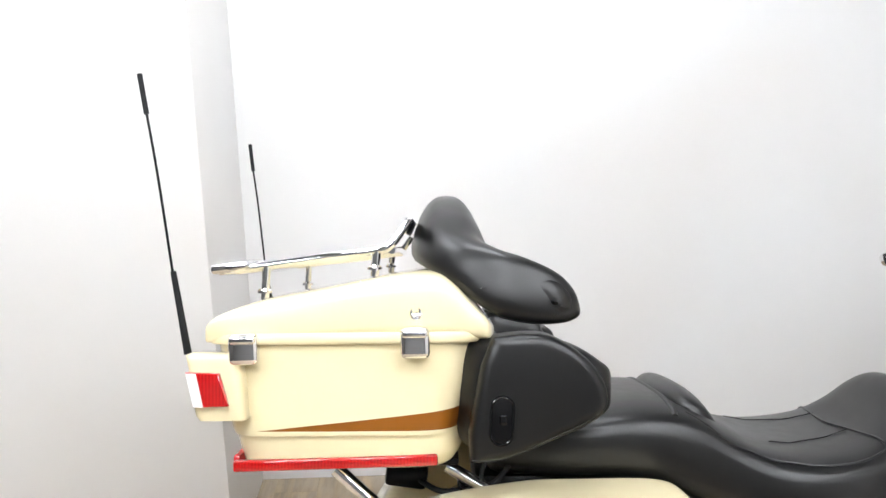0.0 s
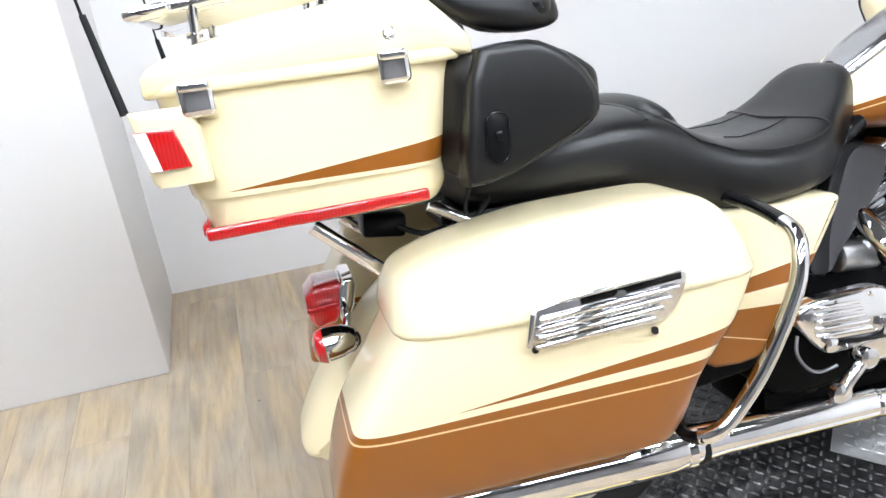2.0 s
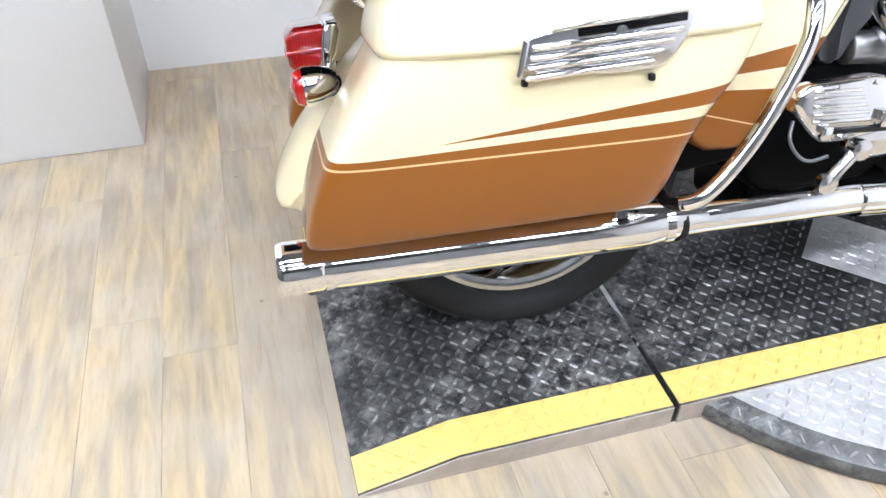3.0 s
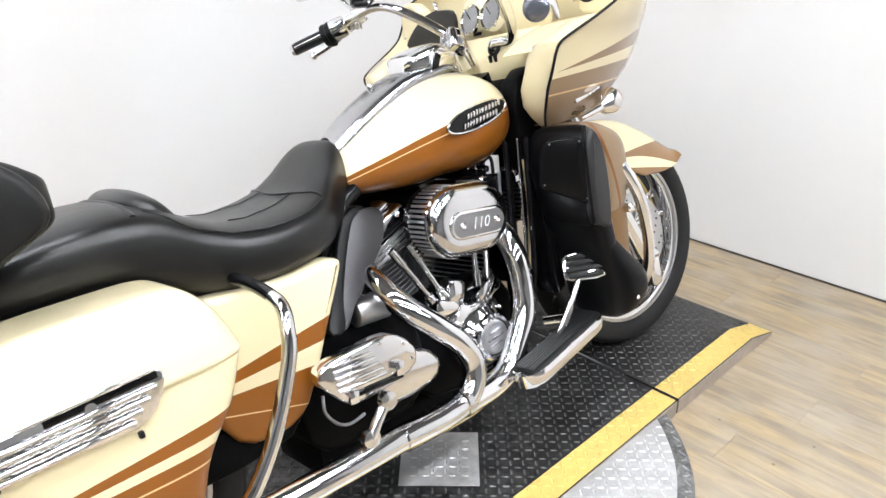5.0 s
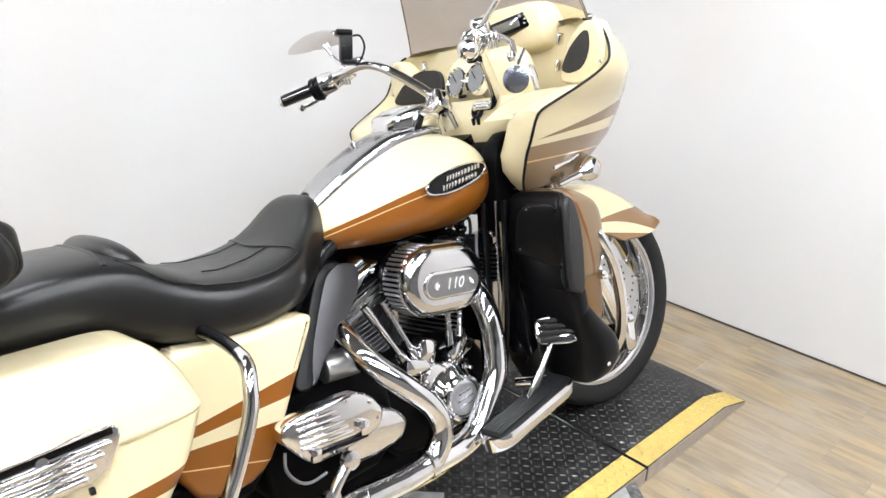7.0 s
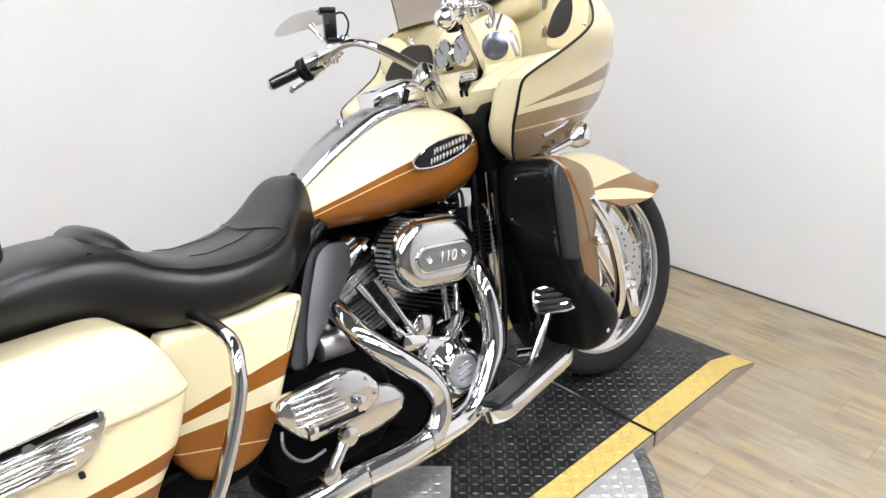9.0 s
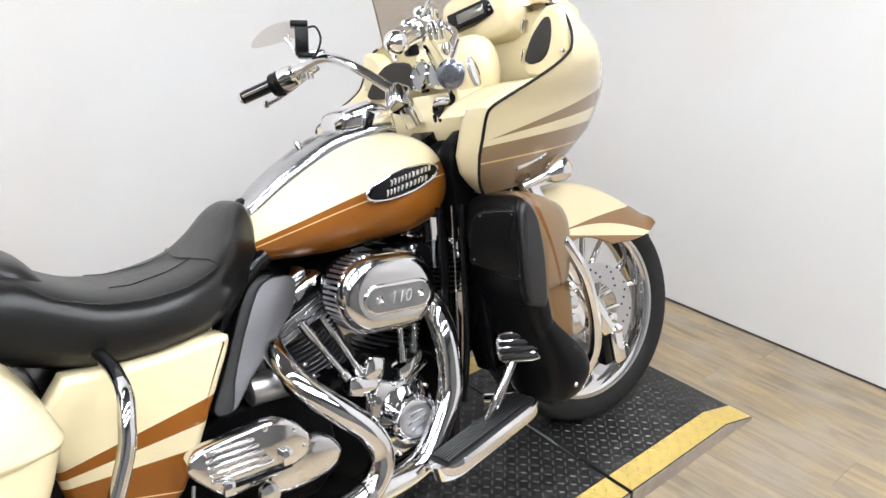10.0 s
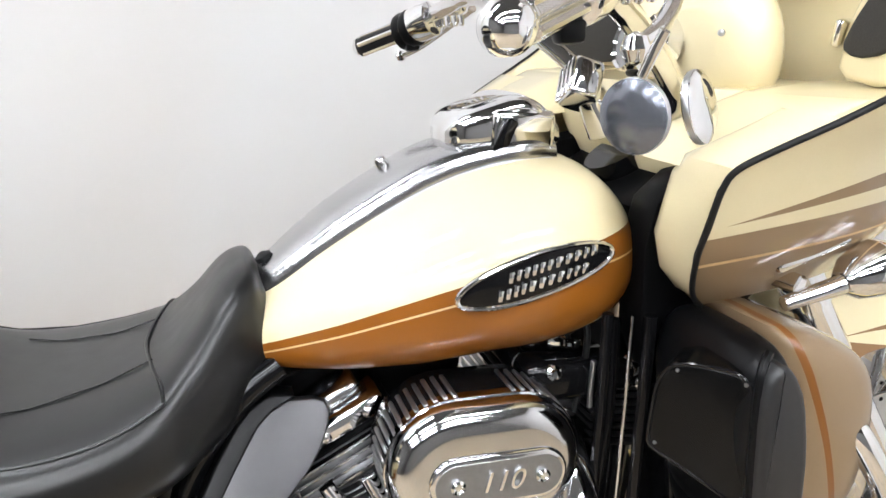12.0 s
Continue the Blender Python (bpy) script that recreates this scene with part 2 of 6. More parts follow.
def levels(rows, power=5.0, n=4, count=40):
    """A body along z from rows of z, x low, x high, y low, y high."""
    rows = spline([Vector(r) for r in [(a, b, c, d) for a, b, c, d, e in rows]], n), [r[4] for r in rows]
    es = [rows[1][min(int(i / n), len(rows[1]) - 1)] + ((rows[1][min(int(i / n) + 1, len(rows[1]) - 1)] - rows[1][min(int(i / n), len(rows[1]) - 1)]) * (i % n) / n) for i in range(len(rows[0]))]
    rings = []
    for (z, x0, x1, y0), y1 in zip(rows[0], es):
        ring = []
        for k in range(count):
            t = 2 * math.pi * k / count
            c, s = math.cos(t), math.sin(t)
            ring.append(Vector(((x0 + x1) / 2 + (x1 - x0) / 2 * math.copysign(abs(c) ** (2 / power), c), (y0 + y1) / 2 + (y1 - y0) / 2 * math.copysign(abs(s) ** (2 / power), s), z)))
        rings.append(ring)
    return loft(rings)


def lathe(profile, origin, axis=(0, 1, 0), segs=32, bm=None, cap=True):
    """A turned body: rows of radius and height along the axis from origin."""
    ax = Vector(axis).normalized()
    u = ax.orthogonal().normalized()
    v = ax.cross(u)
    o = Vector(origin)
    return loft([[o + ax * h + (u * math.cos(2 * math.pi * k / segs) + v * math.sin(2 * math.pi * k / segs)) * max(r, 1e-4) for k in range(segs)] for r, h in profile], cap=cap, bm=bm)


def rbox(c, size, bev=0.004, rot=(0, 0, 0), bm=None, seg=2):
    tmp = bmesh.new()
    bmesh.ops.create_cube(tmp, size=1.0, matrix=Matrix.Diagonal((*size, 1)))
    if bev:
        bmesh.ops.bevel(tmp, geom=tmp.edges[:], offset=min(bev, min(size) * 0.49), segments=seg, profile=0.5, affect="EDGES")
    bmesh.ops.transform(tmp, matrix=pose(*c, *rot), verts=tmp.verts)
    if bm is None:
        return tmp
    me = bpy.data.meshes.new("scrap")
    tmp.to_mesh(me)
    tmp.free()
    bm.from_mesh(me)
    bpy.data.meshes.remove(me)
    return bm


def stadium(cx, cz, half, rad, tilt=0.0, n=12):
    out = []
    for sgn in (1, -1):
        for i in range(n + 1):
            a = math.pi / 2 - math.pi * i / n if sgn > 0 else -math.pi / 2 - math.pi * i / n
            out.append((sgn * half + rad * math.cos(a), rad * math.sin(a)))
    t = radians(tilt)
    return [(cx + x * math.cos(t) - z * math.sin(t), cz + x * math.sin(t) + z * math.cos(t)) for x, z in out]


def plate(outline, y0, y1, bev=0.004, seg=3, bm=None):
    return slab(outline, y0, y1, bev, seg, 0, bm)


def mirrored(bm):
    """The other side of the bike."""
    bmesh.ops.transform(bm, matrix=Matrix.Diagonal((1, -1, 1, 1)), verts=bm.verts)
    bmesh.ops.reverse_faces(bm, faces=bm.faces)
    return bm


def both(name, make, material, parent, label=""):
    return part(name, make(), material, parent, label), part(name, mirrored(make()), material, parent, label)


# ---- room ----
def wall_mat(name, color):
    m, nt, p = nodes_of(name)
    n1, n2 = noise_node(nt, 1.3, 3), noise_node(nt, 260, 3)
    n3 = noise_node(nt, 0.9, 2, 0.4)
    c = mix_node(nt, ramp(nt, n1, 0.35, 0.7), color, tuple(c * 0.965 for c in color))
    c = mix_node(nt, math_node(nt, "MULTIPLY", ramp(nt, n3, 0.52, 0.68), 0.55), c, (color[0] * 0.95, color[1] * 0.90, color[2] * 0.86))
    nt.links.new(c, p.inputs["Base Color"])
    p.inputs["Roughness"].default_value = 0.55
    bump(nt, p, n2, 0.12, 0.001)
    return m


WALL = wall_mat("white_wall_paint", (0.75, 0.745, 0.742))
# Tones for unseen surfaces, set by the reflections and bounce they give.
UNSEENWALL = wall_mat("unseen_wall_dark", (0.08, 0.078, 0.076))
CEIL = wall_mat("unseen_ceiling_dark", (0.07, 0.07, 0.07))


def block(name, lo, hi, material, bev=0.0, turn=0.0, kind="structure", label="", category=""):
    size = [b - a for a, b in zip(lo, hi)]
    ob = part(name, rbox((0, 0, 0), size, bev), material)
    ob.matrix_basis = pose(*[(a + b) / 2 for a, b in zip(lo, hi)], 0, 0, turn)
    return tagged(ob, label, category, kind=kind)


block("wall_back", (-0.77, 1.345, 0), (2.64, 1.60, 3.0), WALL, label="plain white painted showroom wall behind the motorcycle", category="wall")
block("wall_pillar", (-3.2, 0.877, 0), (-0.77, 1.60, 3.0), WALL, 0.006, label="white painted wall projection with a square corner", category="wall")
front = part("wall_front", rbox((0, 0, 0), (0.15, 6.7, 3.0), 0), WALL)
front.matrix_basis = pose(2.64 + 0.075, 0, 1.5, 0, 0, 0) @ pose(0, -1.75, 0)
tagged(front, "plain white painted wall beyond the front wheel", "wall", kind="structure")
rail = part("trim", rbox((0, 0, 0), (0.018, 6.0, 0.022), 0.003), WALL)
rail.matrix_basis = pose(2.64 + 0.075, 0, 1.332, 0, 0, 0) @ pose(-0.084, -1.66, 0)
tagged(rail, "thin white horizontal trim along the wall", "trim", kind="structure")
# Dark strip that paints the thin shadow where wall and floor meet.
shade_line = part("trim", rbox((0, 0, 0), (0.006, 6.0, 0.004), 0.001), plain("wall_foot_shade", (0.07, 0.055, 0.042), 0.8))
shade_line.matrix_basis = pose(2.64 + 0.075, 0, 0.003, 0, 0, 0) @ pose(-0.0785, -1.66, 0)
tagged(shade_line, "thin dark strip standing in for the shadow between wall and floor", "trim", kind="structure")
# Unseen walls and ceiling, added to darken what the chrome reflects.
block("wall_left", (-3.35, -5.1, 0), (-3.2, 1.6, 3.0), UNSEENWALL, label="unseen side wall, kept dark to deepen chrome reflections", category="wall")
block("wall_rear", (-3.35, -5.25, 0), (2.79, -5.1, 3.0), wall_mat("unseen_wall_grey", (0.16, 0.16, 0.158)), label="unseen rear wall, grey to tone the chrome reflections", category="wall")
block("ceiling", (-3.35, -5.25, 3.0), (2.79, 1.6, 3.1), CEIL, label="unseen ceiling, kept dark to deepen chrome reflections", category="ceiling")

LAMP = emitter("lamp_diffuser", (0.92, 0.95, 1.0), 82.0)
WHITEMETAL = plain("white_lacquer", (0.8, 0.8, 0.8), 0.4)


def ceiling_lamp():
    root = part("ceiling_light", rbox((0, 0, 0.028), (1.22, 0.16, 0.055), 0.006), WHITEMETAL)
    part("diffuser", rbox((0, 0, -0.006), (1.18, 0.12, 0.016), 0.004), LAMP, root, "glowing white diffuser")
    return tagged(root, "white linear ceiling lamp with a glowing diffuser", "ceiling light", "ceiling lights")


lamp = ceiling_lamp()
SPOTS = [(x, y) for y in (-2.9, -1.9, -0.9, 0.55) for x in (-1.8, -0.2, 1.35) if (x, y) != (1.35, 0.55)]
lamp.matrix_basis = pose(SPOTS[0][0], SPOTS[0][1], 2.94)
for x, y in SPOTS[1:]:
    copy_thing(lamp, pose(x, y, 2.94))


# ---- floor ----
def wood():
    m, nt, p = nodes_of("oak_laminate")
    info = nt.nodes.new("ShaderNodeObjectInfo")
    rnd = info.outputs["Random"]
    tc = nt.nodes.new("ShaderNodeTexCoord")
    mp = nt.nodes.new("ShaderNodeMapping")
    nt.links.new(tc.outputs["Object"], mp.inputs[0])
    off = nt.nodes.new("ShaderNodeCombineXYZ")
    nt.links.new(math_node(nt, "MULTIPLY", rnd, 37.0), off.inputs[0])
    nt.links.new(math_node(nt, "MULTIPLY", rnd, 91.0), off.inputs[1])
    nt.links.new(off.outputs[0], mp.inputs["Location"])
    st = nt.nodes.new("ShaderNodeMapping")
    st.inputs["Scale"].default_value = (7.5, 1.0, 1)
    nt.links.new(mp.outputs[0], st.inputs[0])
    g = nt.nodes.new("ShaderNodeTexNoise")
    g.inputs["Scale"].default_value, g.inputs["Detail"].default_value, g.inputs["Distortion"].default_value = 3.0, 6.0, 0.8
    nt.links.new(st.outputs[0], g.inputs["Vector"])
    f = nt.nodes.new("ShaderNodeTexNoise")
    f.inputs["Scale"].default_value, f.inputs["Detail"].default_value = 22.0, 5.0
    nt.links.new(st.outputs[0], f.inputs["Vector"])
    big = nt.nodes.new("ShaderNodeTexNoise")
    big.inputs["Scale"].default_value, big.inputs["Detail"].default_value = 4.0, 2.0
    nt.links.new(mp.outputs[0], big.inputs["Vector"])
    c = mix_node(nt, ramp(nt, g.outputs[0], 0.36, 0.62), (0.255, 0.215, 0.165), (0.43, 0.325, 0.195))
    c = mix_node(nt, math_node(nt, "MULTIPLY", ramp(nt, big.outputs[0], 0.42, 0.66), 0.7), c, (0.40, 0.345, 0.275))
    c = mix_node(nt, math_node(nt, "MULTIPLY", ramp(nt, f.outputs[0], 0.52, 0.78), 0.36), c, (0.21, 0.165, 0.115))
    c = mix_node(nt, math_node(nt, "MULTIPLY", rnd, 0.35), c, (0.34, 0.29, 0.235))
    thin = nt.nodes.new("ShaderNodeMapping")
    thin.inputs["Scale"].default_value = (42.0, 3.6, 1)
    nt.links.new(mp.outputs[0], thin.inputs[0])
    pore = nt.nodes.new("ShaderNodeTexNoise")
    pore.inputs["Scale"].default_value, pore.inputs["Detail"].default_value, pore.inputs["Distortion"].default_value = 1.6, 4.0, 0.5
    nt.links.new(thin.outputs[0], pore.inputs["Vector"])
    c = mix_node(nt, math_node(nt, "MULTIPLY", ramp(nt, pore.outputs[0], 0.52, 0.74), 0.40), c, (0.22, 0.17, 0.115))
    c = mix_node(nt, math_node(nt, "MULTIPLY", ramp(nt, pore.outputs[0], 0.44, 0.28), 0.22), c, (0.46, 0.39, 0.29))
    knot = nt.nodes.new("ShaderNodeTexVoronoi")
    knot.inputs["Scale"].default_value = 3.4
    nt.links.new(mp.outputs[0], knot.inputs["Vector"])
    c = mix_node(nt, math_node(nt, "MULTIPLY", ramp(nt, knot.outputs[0], 0.055, 0.02), 0.6), c, (0.12, 0.09, 0.06))
    speck = nt.nodes.new("ShaderNodeTexVoronoi")
    speck.inputs["Scale"].default_value = 7.0
    nt.links.new(mp.outputs[0], speck.inputs["Vector"])
    c = mix_node(nt, math_node(nt, "MULTIPLY", ramp(nt, speck.outputs[0], 0.045, 0.02), 0.55), c, (0.10, 0.08, 0.06))
    nt.links.new(c, p.inputs["Base Color"])
    p.inputs["Roughness"].default_value = 0.45
    p.inputs["Specular IOR Level"].default_value = 0.12
    bump(nt, p, f.outputs[0], 0.08, 0.001)
    return m


WOOD = wood()
floor = block("floor", (-3.35, -5.25, -0.1), (2.79, 1.6, -0.004), plain("floor_joint", (0.20, 0.155, 0.10), 0.7), label="weathered oak-look laminate plank floor", category="floor")

# ---- display platform ----
def plate_mat(name, base, worn, fade=0.0):
    """Tread plate, worn in patches; with fade the wear lessens towards the front end."""
    m, nt, p = nodes_of(name)
    big, mid, fine = noise_node(nt, 3.2, 4, 0.65), noise_node(nt, 26, 7, 0.8), noise_node(nt, 160, 3)
    f = math_node(nt, "MULTIPLY", ramp(nt, big, 0.45, 0.58), ramp(nt, mid, 0.42, 0.60))
    f = math_node(nt, "MULTIPLY_ADD", ramp(nt, mid, 0.38, 0.66), 0.35, math_node(nt, "MULTIPLY", f, 0.6))
    if fade:
        tc = nt.nodes.new("ShaderNodeTexCoord")
        sp = nt.nodes.new("ShaderNodeSeparateXYZ")
        nt.links.new(tc.outputs["Object"], sp.inputs[0])
        along = math_node(nt, "ADD", sp.outputs[0], math_node(nt, "MULTIPLY", big, 0.5))
        f = math_node(nt, "MULTIPLY", f, math_node(nt, "MULTIPLY_ADD", ramp(nt, along, 1.0, 0.35), fade, 1.0 - fade))
    c = mix_node(nt, f, base, worn)
    c = mix_node(nt, math_node(nt, "MULTIPLY", ramp(nt, fine, 0.55, 0.8), 0.3), c, tuple(v * 0.5 for v in base))
    nt.links.new(c, p.inputs["Base Color"])
    nt.links.new(math_node(nt, "MULTIPLY_ADD", mid, 0.35, 0.22), p.inputs["Roughness"])
    p.inputs["Metallic"].default_value = 0.4
    p.inputs["Specular IOR Level"].default_value = 0.3
    bump(nt, p, fine, 0.1, 0.001)
    return m


DECK = plate_mat("worn_black_tread_plate", (0.022, 0.022, 0.022), (0.27, 0.265, 0.255), 0.75)
TREAD = plate_mat("worn_tread_ridges", (0.040, 0.040, 0.041), (0.46, 0.45, 0.44), 0.75)
STEEL = plate_mat("bare_tread_plate", (0.44, 0.44, 0.44), (0.62, 0.61, 0.60))
BRIGHTRIM = plate_mat("worn_rim_ridges", (0.20, 0.20, 0.20), (0.42, 0.42, 0.41))
YELLOW = plain("yellow_floor_tape", (0.66, 0.485, 0.14), 0.45, vary=0.14, grain=30, relief=0.05)
EDGE = plain("platform_edge", (0.42, 0.37, 0.32), 0.5, 0.3, vary=0.2, grain=30)

HALF, X0, XA, S1, S2, XB, X1 = 0.385, -0.385, -0.20, 0.222, 1.507, 1.975, 2.135


def deck_z(x):
    lo = 0.004
    if x < XA:
        return lo + (TOP - lo) * (x - X0) / (XA - X0)
    if x > XB:
        return lo + (TOP - lo) * (X1 - x) / (X1 - XB)
    return TOP


def deck(xs, y0, y1, lift=0.0, floor_z=0.0):
    rings = [[Vector((x, y0, floor_z)), Vector((x, y1, floor_z)), Vector((x, y1, deck_z(x) + lift)), Vector((x, y0, deck_z(x) + lift))] for x in xs]
    return loft(rings)


def treads(name, inside, material, parent, pitch=0.0235, lift=0.0, seed=1):
    """Raised lozenges of tread plate, alternately turned, as one mesh."""
    rng = random.Random(seed)
    verts, faces = [], []
    for i in range(int(2.6 / pitch)):
        for j in range(int(1.5 / pitch)):
            x, y = X0 + (i + 0.5) * pitch, -0.75 + (j + 0.5) * pitch
            if not inside(x, y):
                continue
            a = radians(45 if (i + j) % 2 else -45) + rng.uniform(-0.04, 0.04)
            c, s, l, w, h = math.cos(a), math.sin(a), pitch * 0.43, pitch * 0.15, 0.0026
            n = len(verts)
            for u, v, k in ((-l, 0, 0), (-l * 0.5, -w, 0), (l * 0.5, -w, 0), (l, 0, 0), (l * 0.5, w, 0), (-l * 0.5, w, 0), (-l * 0.6, 0, h), (l * 0.6, 0, h)):
                px, py = x + u * c - v * s, y + u * s + v * c
                verts.append((px, py, deck_z(px) + lift + k))
            faces += [(n, n + 1, n + 6), (n + 1, n + 2, n + 7, n + 6), (n + 2, n + 3, n + 7), (n + 3, n + 4, n + 7), (n + 4, n + 5, n + 6, n + 7), (n + 5, n, n + 6)]
    me = bpy.data.meshes.new(name)
    me.from_pydata(verts, [], faces)
    me.materials.append(material)
    ob = new(name, me)
    ob.parent = parent
    return tagged(ob, kind="stuff")


platform = new("display_platform")
tagged(platform, "low black tread-plate motorcycle turntable with yellow edge tape", "platform")
gap = 0.006
for xs in ([X0, XA, S1 - gap], [S1 + gap, S2 - gap], [S2 + gap, XB, X1]):
    part("deck_plate", deck(xs, -HALF, HALF), DECK, platform)
    part("side_edge", deck([x + (0.0 if i else 0.001) for i, x in enumerate(xs)], -HALF - 0.003, -HALF + 0.001, -0.002), EDGE, platform, "grey scuffed side edge")
    for y in (-HALF + 0.003, HALF - 0.079):
        part("edge_tape", deck([xs[0] + 0.001] + xs[1:-1] + [xs[-1] - 0.001], y, y + 0.076, 0.0012, 0.0), YELLOW, platform, "yellow warning tape")
for x in (S1, S2):
    part("joint_strip", rbox((x, 0, TOP / 2 - 0.003), (2 * gap - 0.001, 2 * HALF, TOP - 0.006), 0.001), RUBBER, platform, "black recessed joint")
CX, RAD = 0.865, 0.70
part("turntable_disc", lathe([(0.001, 0.006), (RAD - .045, 0.006), (RAD - .045, 0.0462), (RAD - .06, 0.0465), (0.001, 0.0465)], (CX, 0, 0), (0, 0, 1), 96), STEEL, platform, "bare steel tread-plate turntable disc")
part("disc_rim", lathe([(RAD - .046, .006), (RAD, .006), (RAD, .030), (RAD - .004, .037), (RAD - .03, .0445), (RAD - .046, .0455)], (CX, 0, 0), (0, 0, 1), 96, cap=False), plate_mat("dark_rim_plate", (0.075, 0.075, 0.075), (0.30, 0.30, 0.29)), platform, "dark sloping tread-plate rim")
treads("deck_tread", lambda x, y: abs(y) < HALF - 0.08 and X0 + 0.02 < x < X1 - 0.02 and min(abs(x - S1), abs(x - S2)) > 0.02 and not (abs(x - 0.850) + abs(y + 0.080) < 0.155), TREAD, platform, lift=0.0)
treads("tape_tread", lambda x, y: HALF - 0.075 < abs(y) < HALF - 0.008 and X0 + 0.02 < x < X1 - 0.02 and min(abs(x - S1), abs(x - S2)) > 0.02, YELLOW, platform, lift=0.0012)
treads("disc_tread", lambda x, y: abs(y) > HALF + 0.02 and y < 0 and math.hypot(x - CX, y) < RAD - 0.05, STEEL, platform, lift=-0.0035)
patch = rbox((0.850, -0.080, TOP + 0.0012), (0.202, 0.202, 0.0024), 0.0008, (0, 0, 45))
part("patch_plate", patch, STEEL, platform, "bare steel square patch plate")
lip = bmesh.new()
for k in range(150):
    a = 2 * math.pi * k / 150
    tmp = rbox((0, 0, 0), (.020, .0055, .003), .0014, seg=1)
    bmesh.ops.transform(tmp, matrix=Matrix.Translation((CX, 0, 0)) @ Matrix.Rotation(a, 4, "Z") @ pose(RAD - .019, 0, .0428, 0, 16, 38 if k % 2 else -38), verts=tmp.verts)
    me = bpy.data.meshes.new("scrap")
    tmp.to_mesh(me)
    tmp.free()
    lip.from_mesh(me)
    bpy.data.meshes.remove(me)
tagged(part("lip_tread", lip, BRIGHTRIM, platform), kind="stuff")
treads("patch_tread", lambda x, y: abs(x - 0.850) + abs(y + 0.080) < 0.115, STEEL, platform, lift=0.0024)


# ---- the motorcycle ----
bike = new("touring_motorcycle")
bike.matrix_basis = BIKE
tagged(bike, "cream and copper touring motorcycle leaning on its stand on the platform", "motorcycle")


def bar(name, pts, r, material, parent, label="", n=8, segs=12, taper=None):
    return part(name, tube(pts, r, n, segs, taper=taper), material, parent, label)


# trunk behind the passenger seat
trunk = part("trunk", levels([
    (.757, -.492, -.150, -.280, .280), (.762, -.499, -.142, -.287, .287), (.785, -.507, -.130, -.294, .294), (.812, -.513, -.132, -.300, .300),
    (.820, -.519, -.132, -.306, .306), (.88, -.528, -.118, -.310, .310), (.966, -.54, -.098, -.315, .315)], 7.0, 3, 64), TP_PAINT, bike, "cream trunk box with a copper wedge stripe")
lid = part("trunk_lid", stations([
    (-.548, .22, .962, .976), (-.544, .285, .957, .988), (-.532, .305, .957, 1.004), (-.498, .316, .957, 1.018), (-.45, .319, .957, 1.032), (-.35, .320, .957, 1.049),
    (-.247, .320, .957, 1.069), (-.182, .319, .957, 1.074), (-.148, .317, .957, 1.060), (-.115, .314, .957, 1.026), (-.090, .308, .958, .996), (-.080, .26, .962, .984)], 5.4, 5, 60), PAINT, bike, "cream trunk lid")
part("lid_lip", levels([(.960, -.552, -.082, -.322, .322), (.964, -.555, -.080, -.325, .325), (.974, -.555, -.078, -.325, .325), (.978, -.552, -.080, -.322, .322)], 7.0, 2, 64), PAINT, lid)


def strip(y):
    return rbox((-.337, y, .7685), (.326, .016, .0185), .005, (0, -1.2, 0))


